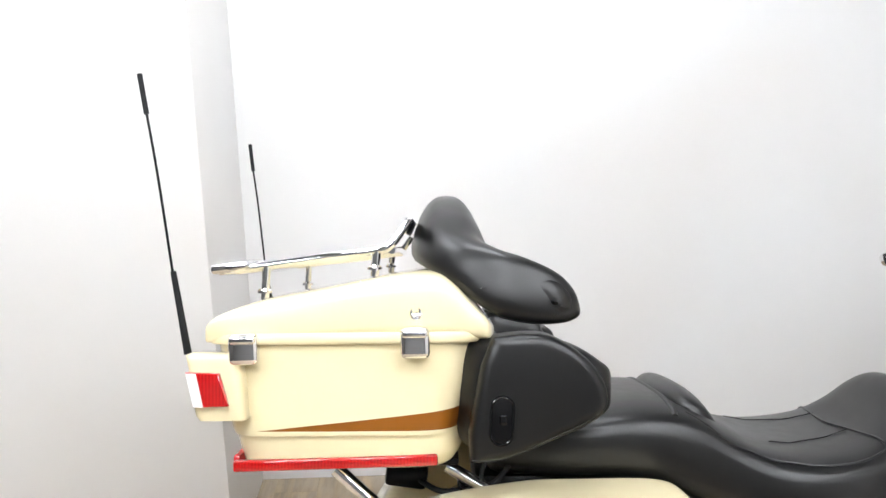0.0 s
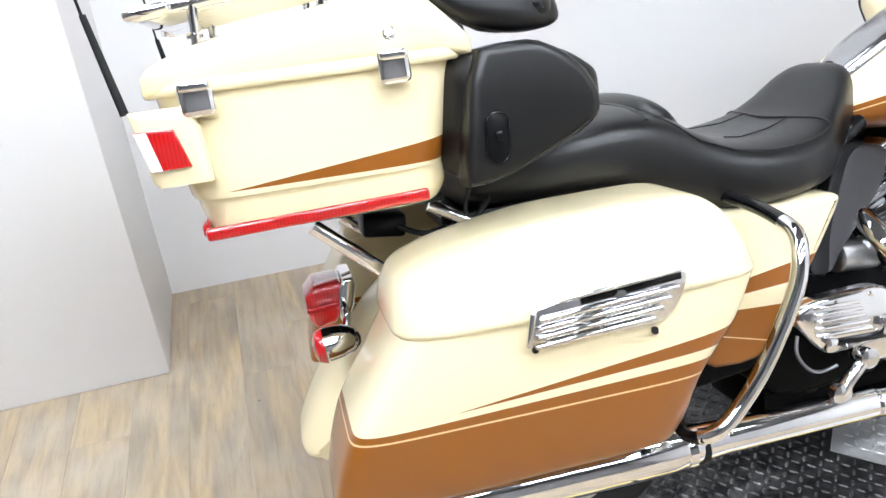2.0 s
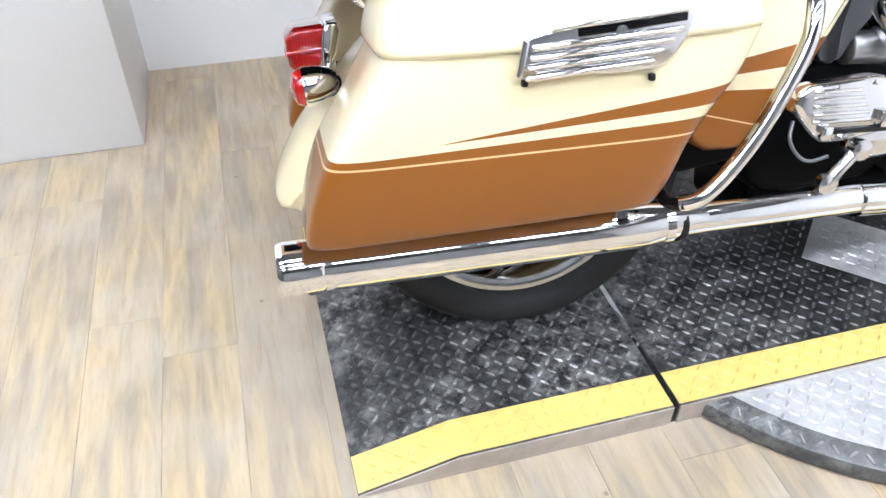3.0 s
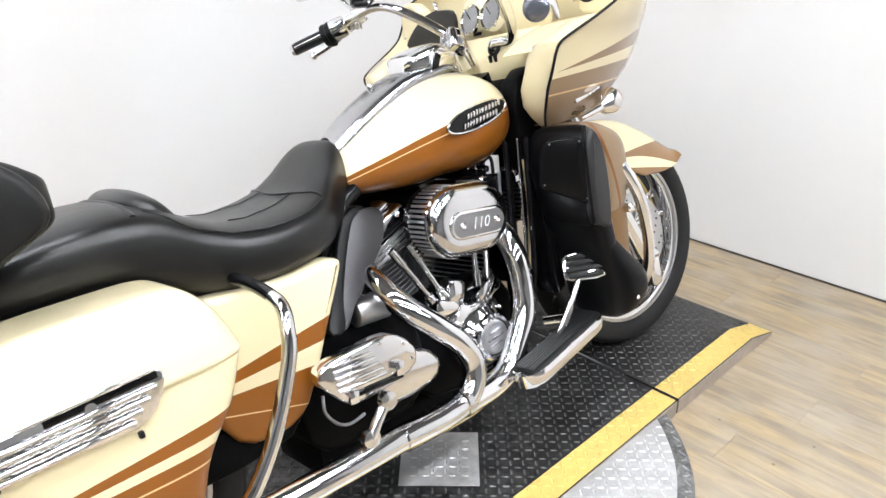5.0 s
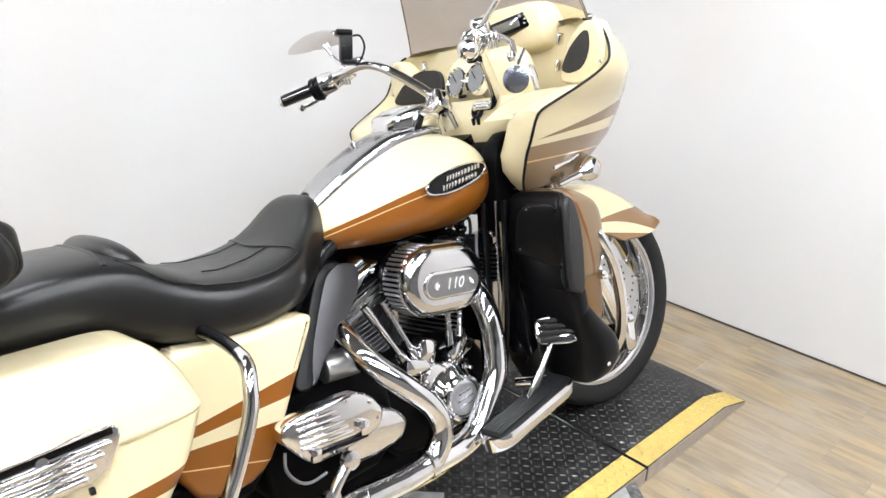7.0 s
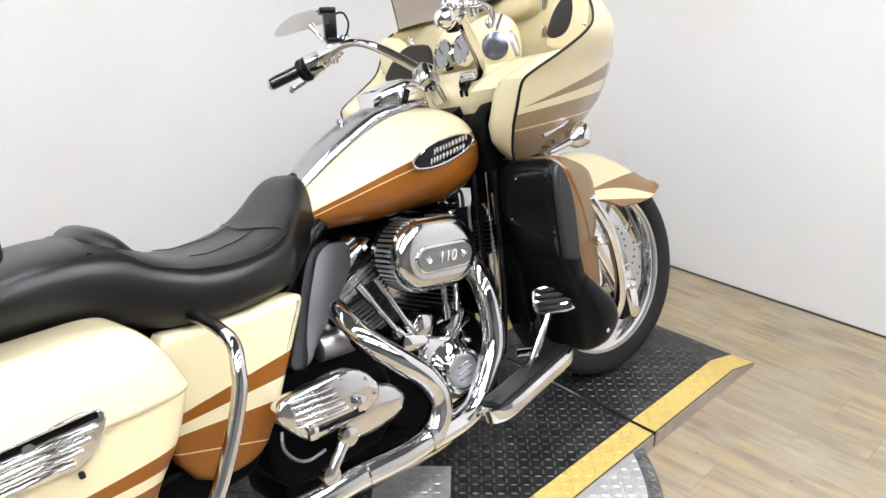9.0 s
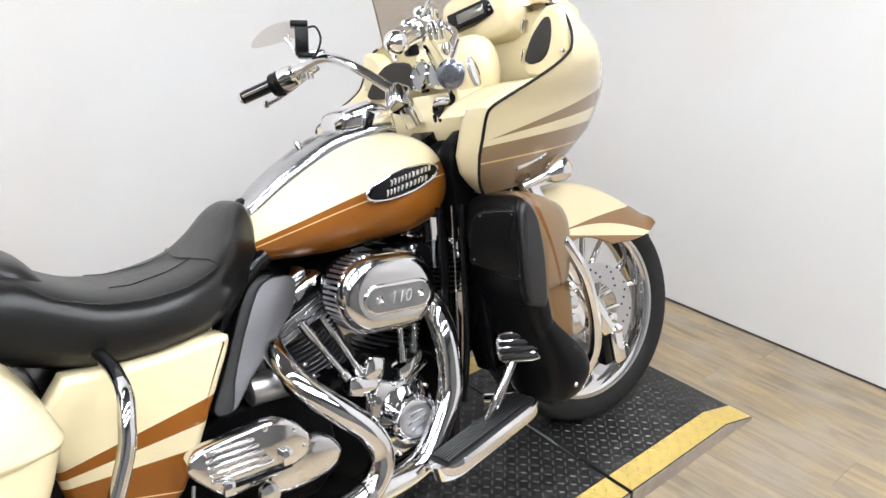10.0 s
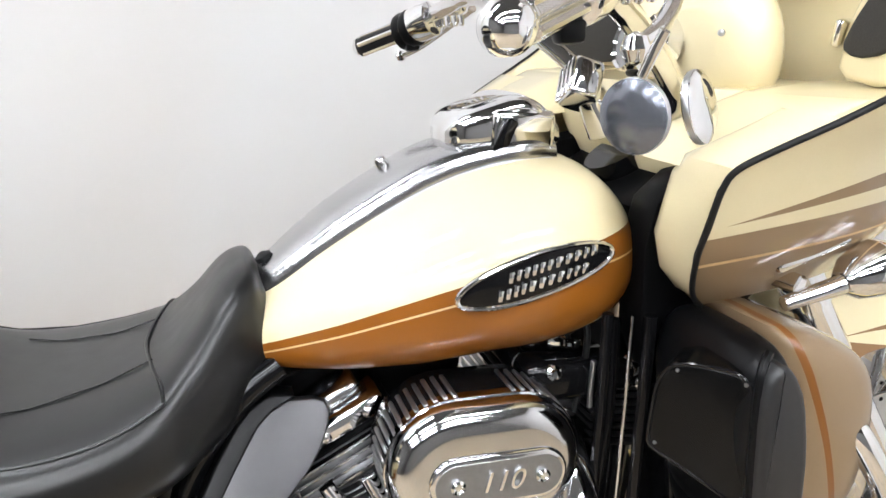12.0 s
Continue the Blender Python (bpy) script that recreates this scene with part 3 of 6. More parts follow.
for y in (-.289, .289):
    part("side_marker", strip(y), RED, trunk, "long red side marker strip")
part("rear_marker", rbox((-.500, 0, .768), (.012, .54, .0185), .004), RED, trunk, "long red rear marker strip")
for y in (-1, 1):
    pod = part("lamp_pod", levels([(.845, -.535, -.472, y * .302 - .022, y * .302 + .022), (.852, -.548, -.470, y * .302 - .03, y * .302 + .03), (.92, -.558, -.475, y * .303 - .032, y * .303 + .032),
                                   (.942, -.562, -.489, y * .303 - .032, y * .303 + .032), (.947, -.563, -.50, y * .303 - .026, y * .303 + .026)], 6.0, 3, 32), PAINT, bike, "cream corner lamp pod")
    side = [(-.558, .922), (-.507, .920), (-.493, .869), (-.546, .868)]
    part("lamp_lens", slab(side, y * .330, y * .343, .003, 3, 0), RED, pod, "red wedge-shaped lens")
    part("lens_band", slab([(-.557, .921), (-.541, .9205), (-.530, .869), (-.545, .869)], y * .343, y * .3462, .001, 1, 0), WHITELENS, pod, "white reflector band")
    # aerials
    ay = y * .281 - .011
    mast = bar("aerial", [(-.564 + .006 * y, ay, .944), (-.585 + .008 * y, ay, 1.073 - .003 * y)], .0062, RUBBER, bike, "black whip aerial", taper=.0045)
    bar("aerial_whip", [(-.585 + .008 * y, ay, 1.066 - .003 * y), (-.605 + .012 * y, ay, 1.222 - .008 * y), (-.6205 + .0145 * y, ay, 1.322 - .0125 * y)], .0021, PLASTIC, mast)
    bar("aerial_tip", [(-.6195 + .0145 * y, ay, 1.315 - .0125 * y), (-.6285 + .0165 * y, ay, 1.3785 - .0135 * y)], .0042, RUBBER, mast)
    for x, z in ((-.4715, .950), (-.2075, .957)):
        latch = part("latch", rbox((x, y * .329, z + .005), (.047, .024, .050), .010, (0, -1, 0), seg=4), CHROME, bike, "chrome trunk latch")
        part("latch_tongue", rbox((x, y * .339, z + .020), (.040, .012, .014), .005, seg=3), CHROME, latch)
    part("emblem", lathe([(.0001, 0), (.011, 0), (.012, .002), (.007, .005), (.004, .0035), (.0001, .004)], (-.206, y * .3155, 1.008), (0, y, 0.15), 24), CHROME, lid, "small round chrome emblem")
    # luggage rack rails on the lid
    rail_pts = [(-.545, y * .205, 1.074), (-.466, y * .205, 1.083), (-.36, y * .205, 1.097), (-.280, y * .205, 1.106), (-.254, y * .205, 1.114), (-.228, y * .20, 1.148), (-.220, y * .20, 1.160)]
    bar("rack_rail", rail_pts, .0075, CHROME, bike, "chrome luggage rack rail")
    for x, za, zb in ((-.468, 1.024, 1.082), (-.280, 1.062, 1.105)):
        bar("rack_post", [(x, y * .205, za), (x + .004, y * .205, zb)], .0075, CHROME, bike, "chrome rack post")
        part("post_foot", lathe([(.013, 0), (.013, .004), (.009, .008)], (x, y * .205, za + .012), (0, 0, 1), 20), CHROME, bike)
for x, z in ((-.53, 1.083), (-.25, 1.107)):
    bar("rack_crossbar", [(x, -.205, z), (x, 0, z + .004), (x, .205, z)], .0065, CHROME, bike, "chrome rack crossbar")
part("rack_wing", slab([(-.556, 1.074), (-.51, 1.094), (-.465, 1.091), (-.475, 1.076), (-.525, 1.066)], -.19, .19, .004, 2, 1), CHROME, bike, "chrome rear rack plate")
for y in (-1, 1):
    part("rack_corner", rbox((-.523, y * .196, 1.080), (.070, .046, .018), .008, (0, -6, y * 12), seg=3), CHROME, bike, "chrome rack corner")
    for q in (.145, .085, .028):
        bar("rack_inner_rail", [(-.50, y * q, 1.080), (-.36, y * q, 1.092), (-.25, y * q, 1.105)], .006, CHROME, bike, "chrome inner rack rail")
part("rack_backstop", rbox((-.223, 0, 1.15), (.008, .40, .03), .003, (0, 25, 0)), CHROME, bike, "chrome rack back stop")


def sweep_pad(rows, power=2.6, n=6, count=24, taper=0.0):
    """A padded body along a path of x, y: rows of x, y, thickness, low z, high z, backward lean."""
    rows = spline([Vector(r) for r in rows], n)
    rings = []
    for i, (x, y, th, lo, hi, lean) in enumerate(rows):
        a, b = rows[max(i - 1, 0)], rows[min(i + 1, len(rows) - 1)]
        d = Vector((b[0] - a[0], b[1] - a[1]))
        d.normalize()
        nrm = Vector((-d.y, d.x))
        ring = []
        for k in range(count):
            t = 2 * math.pi * k / count
            c, s = math.cos(t), math.sin(t)
            v = math.copysign(abs(s) ** (2 / power), s)
            u = th / 2 * math.copysign(abs(c) ** (2 / power), c) * (1 - taper * (v + 1) / 2)
            ring.append(Vector((x + nrm.x * u - lean * v, y + nrm.y * u, (lo + hi) / 2 + (hi - lo) / 2 * v)))
        rings.append(ring)
    return loft(rings)


# passenger backrest, wrapping forward on both sides
up = [(.046, -.262, .022, 1.000, 1.024, 0), (.040, -.272, .050, .990, 1.046, 0), (.015, -.282, .066, .985, 1.070, 0), (-.03, -.286, .082, .986, 1.092, .002), (-.075, -.276, .105, 1.000, 1.108, .004),
      (-.118, -.240, .130, 1.040, 1.132, .004), (-.143, -.185, .150, 1.068, 1.170, .0), (-.155, -.10, .156, 1.074, 1.205, -.002)]
pad = part("backrest_pad", sweep_pad(up + [(-.158, 0, .156, 1.074, 1.214, -.002)] + [(a, -b, c, d, e, f) for a, b, c, d, e, f in reversed(up)], 2.8, taper=.50), LEATHER, bike, "black vinyl passenger backrest with side wings")
low = [(.080, -.286, .03, .862, .906, 0), (.074, -.294, .065, .842, .930, 0), (.045, -.298, .078, .826, .952, 0), (.0, -.299, .084, .806, .966, 0), (-.06, -.294, .09, .786, .968, 0), (-.10, -.25, .09, .784, .966, 0), (-.10, -.15, .08, .79, .965, 0)]
lower = part("armrest_wrap", sweep_pad(low + [(-.10, 0, .08, .79, .965, 0)] + [(a, -b, c, d, e, f) for a, b, c, d, e, f in reversed(low)], 4.5), LEATHER, bike, "black vinyl wrap with speaker pods")
for y in (-1, 1):
    part("pod_panel", slab([(-.134, .777), (-.098, .968), (-.05, .974), (-.005, .974), (.035, .955), (.066, .928), (.086, .895), (.090, .866), (.076, .845), (.050, .830), (.0, .809), (-.05, .788), (-.09, .778)], y * .345, y * .265, .016, 5, 1), LEATHER, lower, "black vinyl speaker pod")
    part("pod_welt", tube([Vector((a, y * .3455, b)) for a, b in ((-.122, .784), (-.09, .783), (-.05, .794), (.0, .816), (.046, .836), (.070, .850))], .0016, 4, 6), LEATHER, lower, "stitched welt")
    part("control_plate", plate(stadium(-.076, .844, .020, .0165, 86, 10), y * .340, y * .3475, .002, 2), PLASTIC, lower, "black oval control plate")
    ringb = bmesh.new()
    tube(spline([(x, y * .347, z) for x, z in stadium(-.076, .844, .020, .0165, 86, 6)], 2, True) + [Vector((stadium(-.076, .844, .020, .0165, 86, 6)[0][0], y * .347, stadium(-.076, .844, .020, .0165, 86, 6)[0][1]))], .0022, bm=ringb, smooth=False, segs=8)
    part("control_ring", ringb, GLOSSBLACK, lower, "black oval control ring")
    part("control_knob", rbox((-.074, y * .349, .846), (.012, .006, .016), .003), GLOSSBLACK, lower)
    part("wing_pad", slab([(-.128, 1.046), (-.104, 1.014), (-.058, .988), (.020, .986), (.044, 1.004), (.044, 1.030), (.022, 1.060), (-.03, 1.080), (-.085, 1.084)], y * .312, y * .245, .030, 7, 1), LEATHER, pad, "black vinyl backrest wing")

# two-up seat
SEAT = [
    (-.085, .13, .71, .80), (-.07, .17, .70, .808), (.04, .20, .694, .822), (.14, .208, .690, .836), (.21, .206, .676, .838), (.256, .204, .656, .832), (.296, .203, .640, .818), (.338, .206, .628, .790),
    (.40, .215, .617, .759), (.47, .220, .617, .746), (.545, .212, .624, .750), (.605, .190, .634, .766), (.648, .155, .648, .798), (.685, .126, .668, .836), (.710, .106, .69, .851), (.728, .090, .70, .848), (.740, .06, .715, .815)]
seat = part("seat", stations(SEAT, 3.5, 5, 44), LEATHER, bike, "black vinyl two-up seat with a dished rider section")


def seat_top(x, y):
    """A point on the seat's skin above x and y."""
    w, lo, hi = (float(np.interp(x, [r[0] for r in SEAT], [r[k] for r in SEAT])) for k in (1, 2, 3))
    return Vector((x, y, (lo + hi) / 2 + (hi - lo) / 2 * max(0.0, 1 - min(1.0, abs(y) / w) ** 3.5) ** (1 / 3.5)))


def seam(pts, r=.0021):
    run = spline([Vector((a, b, 0)) for a, b in pts], 6)
    return tube([seat_top(v.x, v.y) for v in run], r, 1, 6, smooth=False)


for y in (-1, 1):
    part("piping", seam([(.262, y * .161), (.316, y * .187), (.37, y * .192), (.46, y * .196), (.52, y * .195), (.57, y * .186), (.615, y * .168)]), LEATHER, seat, "raised seam")
    part("piping", seam([(.600, y * .070), (.54, y * .082), (.48, y * .098), (.43, y * .112)], .0012), LEATHER, seat, "raised seam")
part("piping", seam([(.615, -.168), (.612, -.142), (.600, -.090), (.588, 0), (.600, .090), (.612, .142), (.615, .168)]), LEATHER, seat, "raised seam")
part("passenger_strap", tube([seat_top(.238, y * .0199) - Vector((0, 0, .002)) for y in range(-9, 10)], .0065, 2, 10), LEATHER, seat, "black passenger strap")
part("bolster", stations([(.236, .08, .80, .834), (.25, .13, .79, .848), (.272, .15, .78, .853), (.305, .15, .77, .834), (.335, .13, .76, .79)], 2.4, 4, 24), LEATHER, seat, "raised passenger bolster")


# saddlebags
def bag_body():
    return levels([(.337, -.390, .132, -.396, -.235), (.344, -.395, .144, -.410, -.228), (.385, -.388, .162, -.426, -.222), (.44, -.370, .178, -.440, -.217), (.48, -.350, .198, -.447, -.214), (.54, -.308, .238, -.455, -.21), (.606, -.266, .266, -.458, -.208)], 9.0, 4, 72)


def bag_lid():
    return levels([(.606, -.272, .270, -.464, -.204), (.612, -.276, .274, -.467, -.202), (.622, -.275, .271, -.466, -.202), (.650, -.266, .262, -.461, -.202), (.677, -.245, .250, -.453, -.202), (.695, -.190, .238, -.442, -.204), (.708, -.115, .226, -.426, -.208), (.717, -.05, .212, -.404, -.215), (.721, .0, .190, -.38, -.23)], 6.0, 4, 56)


def bag_handle():
    bm = slab([(-.104, .574), (-.094, .624), (-.06, .630), (.10, .641), (.138, .638), (.136, .616), (.112, .578), (.076, .565)], -.458, -.470, .004, 3, 1)
    return bm


for flip in (False, True):
    f = mirrored if flip else (lambda b: b)
    bag = part("saddlebag", f(bag_body()), BAG_PAINT, bike, "cream and copper hard saddlebag")
    part("bag_lid", f(bag_lid()), PAINT, bag, "cream saddlebag lid")
    handle = part("bag_latch", f(bag_handle()), CHROME, bag, "chrome ribbed latch plate")
    for i in range(4):
        z = .5765 + i * .0125
        x0, x1 = -.094 + i * .003, .084 + i * .013
        part("latch_rib", f(rbox(((x0 + x1) / 2, -.4725, z), (x1 - x0, .010, .0085), .004, (0, -2.2, 0), seg=3)), CHROME, bag)
    part("latch_slot", f(rbox((.052, -.4705, .6285), (.150, .004, .011), .0015, (0, -3.2, 0))), GLOSSBLACK, handle, "dark slot under the latch lip")
    part("latch_lip", f(rbox((.035, -.4725, .6375), (.185, .012, .007), .003, (0, -3.2, 0), seg=3)), CHROME, handle, "chrome latch lip")
    part("latch_lock", f(lathe([(.0005, .004), (.008, .004), (.0095, .0), (.0095, -.006)], (.035, -.4705, .622), (0, -1, 0), 20)), CHROME, handle, "small round lock")
    part("latch_end", f(rbox((-.097, -.472, .599), (.010, .012, .052), .004, (0, 12, 0), seg=3)), CHROME, handle, "chrome end bar")
    for x, z in ((-.091, .566), (.087, .556)):
        part("latch_bumper", f(rbox((x, -.462, z), (.008, .010, .010), .002)), RUBBER, bag)

# rear fender, lamps and the parts under the trunk
fend = spline([Vector((.26, 0, .60)), Vector((.15, 0, .645)), Vector((0, 0, .662)), Vector((-.13, 0, .635)), Vector((-.235, 0, .565)), Vector((-.315, 0, .485)), Vector((-.385, 0, .405)), Vector((-.432, 0, .320)), Vector((-.437, 0, .288)), Vector((-.425, 0, .275))], 5)
rings = []
for i, p in enumerate(fend):
    d = (fend[min(i + 1, len(fend) - 1)] - fend[max(i - 1, 0)]).normalized()
    inn = Vector((d.z, 0, -d.x))
    inn = inn if inn.dot(Vector((0, 0, .33)) - p) > 0 else -inn
    rings.append([p + inn * (.075 * abs(s) ** 3.4) + Vector((0, .152 * s, 0)) for s in (k / 10 - 1 for k in range(21))] + [p + inn * (.075 * abs(s) ** 3.4 + .005) + Vector((0, .147 * s, 0)) for s in (1 - k / 10 for k in range(21))])
rear_fender = part("rear_fender", loft(rings), PAINT, bike, "cream extended rear fender")
tail = part("tail_lamp", slab([(-.384, .594), (-.300, .598), (-.322, .522), (-.380, .514)], -.055, .055, .012, 4, 1), RED, bike, "red tail lamp")
part("tail_bezel", slab([(-.318, .60), (-.285, .60), (-.300, .535), (-.330, .515)], -.06, .06, .006, 3, 1), CHROME, tail, "chrome tail lamp bezel")
part("tail_lens_rib", slab([(-.383, .556), (-.318, .56), (-.319, .552), (-.383, .548)], -.058, .058, .002, 2, 0), RED, tail)
for y in (-1, 1):
    sig = part("turn_signal", lathe([(.0005, 0), (.014, .004), (.025, .018), (.031, .038), (.033, .058), (.032, .064)], (-.300, y * .150, .522), (-1, 0, -.08), 28), CHROME, bike, "chrome bullet turn signal")
    part("signal_lens", lathe([(.031, .060), (.0315, .066), (.026, .078), (.012, .084), (.0005, .085)], (-.300, y * .150, .522), (-1, 0, -.08), 28), RED, sig, "red lens")
    bar("signal_bar", [(-.31, y * .05, .53), (-.325, y * .14, .524)], .010, CHROME, bike, "chrome signal bar")
    bar("trunk_strut", [(-.35, y * .20, .735), (-.239, y * .20, .632)], .0125, CHROME, bike, "chrome trunk support tube")
    bar("support_rail", [(-.16, y * .19, .735), (-.08, y * .20, .69), (-.01, y * .21, .66)], .011, CHROME, bike, "chrome support rail")
part("trunk_base", rbox((-.31, 0, .7515), (.34, .46, .012), .004), PLASTIC, bike, "black plastic trunk base")
part("module_box", rbox((-.232, -.12, .705), (.075, .07, .040), .008, (0, 8, 0)), PLASTIC, bike, "black plastic module under the trunk")
part("connector", lathe([(.014, 0), (.014, .03), (.010, .031), (.010, .012)], (-.128, -.155, .702), (0, -1, 0), 20), PLASTIC, bike, "black round connector")
bar("cable", [(-.21, -.15, .70), (-.17, -.17, .685), (-.12, -.17, .69), (-.08, -.18, .70), (-.05, -.17, .73)], .005, RUBBER, bike, "black cable")
bar("cable", [(-.09, -.19, .75), (-.10, -.20, .71), (-.06, -.20, .665), (-.02, -.19, .66)], .004, RUBBER, bike, "black cable")
part("seat_pan", rbox((.02, 0, .675), (.26, .26, .05), .01), PLASTIC, bike, "black seat pan")


# mufflers and exhaust pipes
def muffler():
    return lathe([(.032, .0), (.041, .004), (.0428, .02), (.0418, .55), (.035, .595), (.031, .66)], (-.378, -.300, .2670), (.999, .0, -.014), 36)


def muffler_tip():
    return lathe([(.036, .050), (.0365, .0), (.0415, -.001), (.0448, .003), (.0460, .010), (.0455, .066), (.043, .070), (.036, .071)], (-.443, -.300, .2680), (.999, 0, -.012), 36)


for flip in (False, True):
    f = mirrored if flip else (lambda b: b)
    can = part("muffler", f(muffler()), CHROME, bike, "long chrome muffler")
    can.matrix_basis = pose(.06 if flip else 0, 0, 0)
    part("muffler_tip", f(muffler_tip()), CHROME, can, "chrome muffler end cap")
    part("muffler_clamp", f(lathe([(.034, 0), (.0385, .003), (.0385, .018), (.034, .021)], (.200, -.300, .2565), (1, 0, 0), 28)), CHROME, can, "chrome clamp")
    part("clamp_band", f(lathe([(.034, 0), (.036, .001), (.036, .012), (.034, .013)], (.231, -.299, .2555), (1, 0, 0), 28)), RUBBER, can)
pipe = bar("lower_pipe", [(.20, -.300, .257), (.45, -.295, .250), (.62, -.288, .244), (.80, -.272, .232), (.90, -.262, .232), (.955, -.256, .252), (1.0, -.25, .30), (1.042, -.245, .36), (1.060, -.235, .43), (1.068, -.215, .50), (1.075, -.17, .555), (1.085, -.12, .575)], .0285, CHROME, bike, "chrome front exhaust pipe", 8, 24)
bar("rear_pipe", [(.60, -.295, .247), (.70, -.295, .242), (.775, -.292, .250), (.815, -.290, .285), (.823, -.288, .33), (.80, -.285, .38), (.755, -.270, .432), (.712, -.240, .482), (.694, -.205, .520), (.694, -.160, .548), (.715, -.10, .566)], .0275, CHROME, bike, "chrome rear exhaust pipe", 8, 24)
part("pipe_collar", lathe([(.029, 0), (.033, .003), (.033, .018), (.029, .021)], (.765, -.291, .2475), (1, 0, .02), 28), POLISHED, bike, "pipe collar")
part("crossover", tube([(.62, -.27, .222), (.80, -.25, .205), (.92, -.235, .21)], .024, 8, 18), CHROME, bike, "chrome crossover pipe")

# saddlebag guards
for y in (-1, 1):
    g = bar("bag_guard", [(.368, y * .362, .645), (.366, y * .385, .640), (.362, y * .404, .628), (.354, y * .419, .606), (.343, y * .427, .566), (.312, y * .431, .502), (.275, y * .432, .438), (.238, y * .430, .388), (.207, y * .428, .357), (.190, y * .420, .345), (.178, y * .410, .340)], .0130, CHROME, bike, "chrome saddlebag guard", 8, 16)
    bar("guard_hook", [(.182, y * .418, .342), (.172, y * .404, .336), (.165, y * .385, .338), (.164, y * .360, .350)], .0105, GLOSSBLACK, g, "black lower guard hook", 6, 12)
    bar("guard_mount", [(.372, y * .19, .662), (.374, y * .26, .658), (.372, y * .32, .652), (.368, y * .366, .645)], .0120, GLOSSBLACK, g, "black upper guard tube", 6, 14)

# side covers
for y in (-1, 1):
    part("side_cover", slab([(.27, .645), (.45, .628), (.56, .638), (.592, .632), (.594, .616), (.556, .545), (.520, .480), (.486, .416), (.450, .362), (.40, .338), (.31, .345), (.265, .42)], y * .222, y * .150, .016, 4, 1), SIDE_PAINT, bike, "cream and copper side cover")

# frame deflectors below the seat, leaning out towards their lower ends
def leaning(outline, inner, outer, bev):
    bm = slab(outline, -inner, -outer, bev, 4, 1)
    for v in bm.verts:
        v.co.y += .56 * (v.co.z - .673) - .107
    return bm


for flip in (False, True):
    f = mirrored if flip else (lambda b: b)
    shield = part("air_deflector", f(leaning([(.704, .682), (.735, .690), (.786, .684), (.792, .664), (.766, .622), (.720, .586), (.678, .556), (.618, .515), (.582, .482), (.566, .484), (.596, .540), (.632, .590), (.670, .640)], -.014, -.003, .003)), DEFLECT, bike, "graphite air deflector")
    part("deflector_edge", f(leaning([(.722, .700), (.690, .686), (.655, .648), (.614, .592), (.574, .540), (.538, .498), (.541, .482), (.562, .478), (.578, .486), (.600, .534), (.640, .590), (.680, .640), (.712, .676), (.760, .692)], -.030, -.001, .004)), PLASTIC, shield, "black deflector edge")
bar("frame_tube", [(.74, -.09, .735), (.68, -.10, .70), (.62, -.10, .62), (.58, -.10, .50), (.56, -.11, .36), (.60, -.12, .20)], .018, GLOSSBLACK, bike, "black frame tube", 6, 14)

# fuel tank with its console
tank = part("fuel_tank", stations([
    (.686, .030, .738, .762), (.694, .062, .728, .782), (.722, .092, .718, .806), (.762, .124, .711, .830), (.82, .160, .704, .866), (.90, .190, .697, .905), (.98, .208, .698, .934), (1.05, .214, .696, .945), (1.11, .206, .702, .942), (1.155, .186, .718, .925),
    (1.185, .150, .742, .898), (1.202, .10, .772, .868), (1.206, .04, .80, .84)], 2.35, 5, 48), TANK_PAINT, bike, "teardrop fuel tank, cream above copper with pinstripe")
console = part("tank_console", stations([
    (.725, .034, .775, .822), (.75, .050, .785, .846), (.82, .064, .830, .893), (.90, .070, .872, .933), (.96, .073, .90, .957), (1.02, .078, .915, .968), (1.08, .082, .92, .972), (1.12, .074, .915, .964)], 3.0, 5, 28), CONSOLE, bike, "chrome tank console")
bar("console_trim", [(.735, -.048, .806), (.82, -.0655, .856), (.90, -.0715, .898), (.97, -.0745, .924), (1.04, -.081, .938), (1.11, -.078, .935)], .0028, BRUSHED, console, "grey console gasket", 6, 8)
part("fuel_cap", lathe([(.050, 0), (.054, .004), (.054, .012), (.047, .022), (.028, .029), (.0005, .031)], (1.064, .015, .980), (-.22, 0, 1), 36), CHROME, console, "domed chrome fuel door")
part("pod_shell", stations([(.985, .03, .955, .985), (1.0, .055, .952, 1.0), (1.04, .068, .950, 1.012), (1.08, .072, .948, 1.018), (1.11, .070, .945, 1.004), (1.135, .05, .945, .975)], 4.0, 5, 32), CHROME, console, "chrome instrument hood")
part("console_side", rbox((1.078, -.052, .968), (.085, .045, .062), .010, (0, 8, 0), seg=3), CHROME, console, "chrome console side block")
part("switch_panel", rbox((1.050, -.0755, .968), (.018, .004, .050), .002, (0, 28, 0)), GLOSSBLACK, console)
part("console_knob", lathe([(.009, 0), (.009, .012), (.006, .016), (.0005, .017)], (.914, .020, .934), (-.35, 0, 1), 18), CHROME, console, "small chrome knob")
part("console_nut", lathe([(.011, 0), (.011, .006), (.004, .010), (.0005, .010)], (.745, 0, .842), (-.4, 0, 1), 18), RUBBER, console, "black rubber bolt cover")

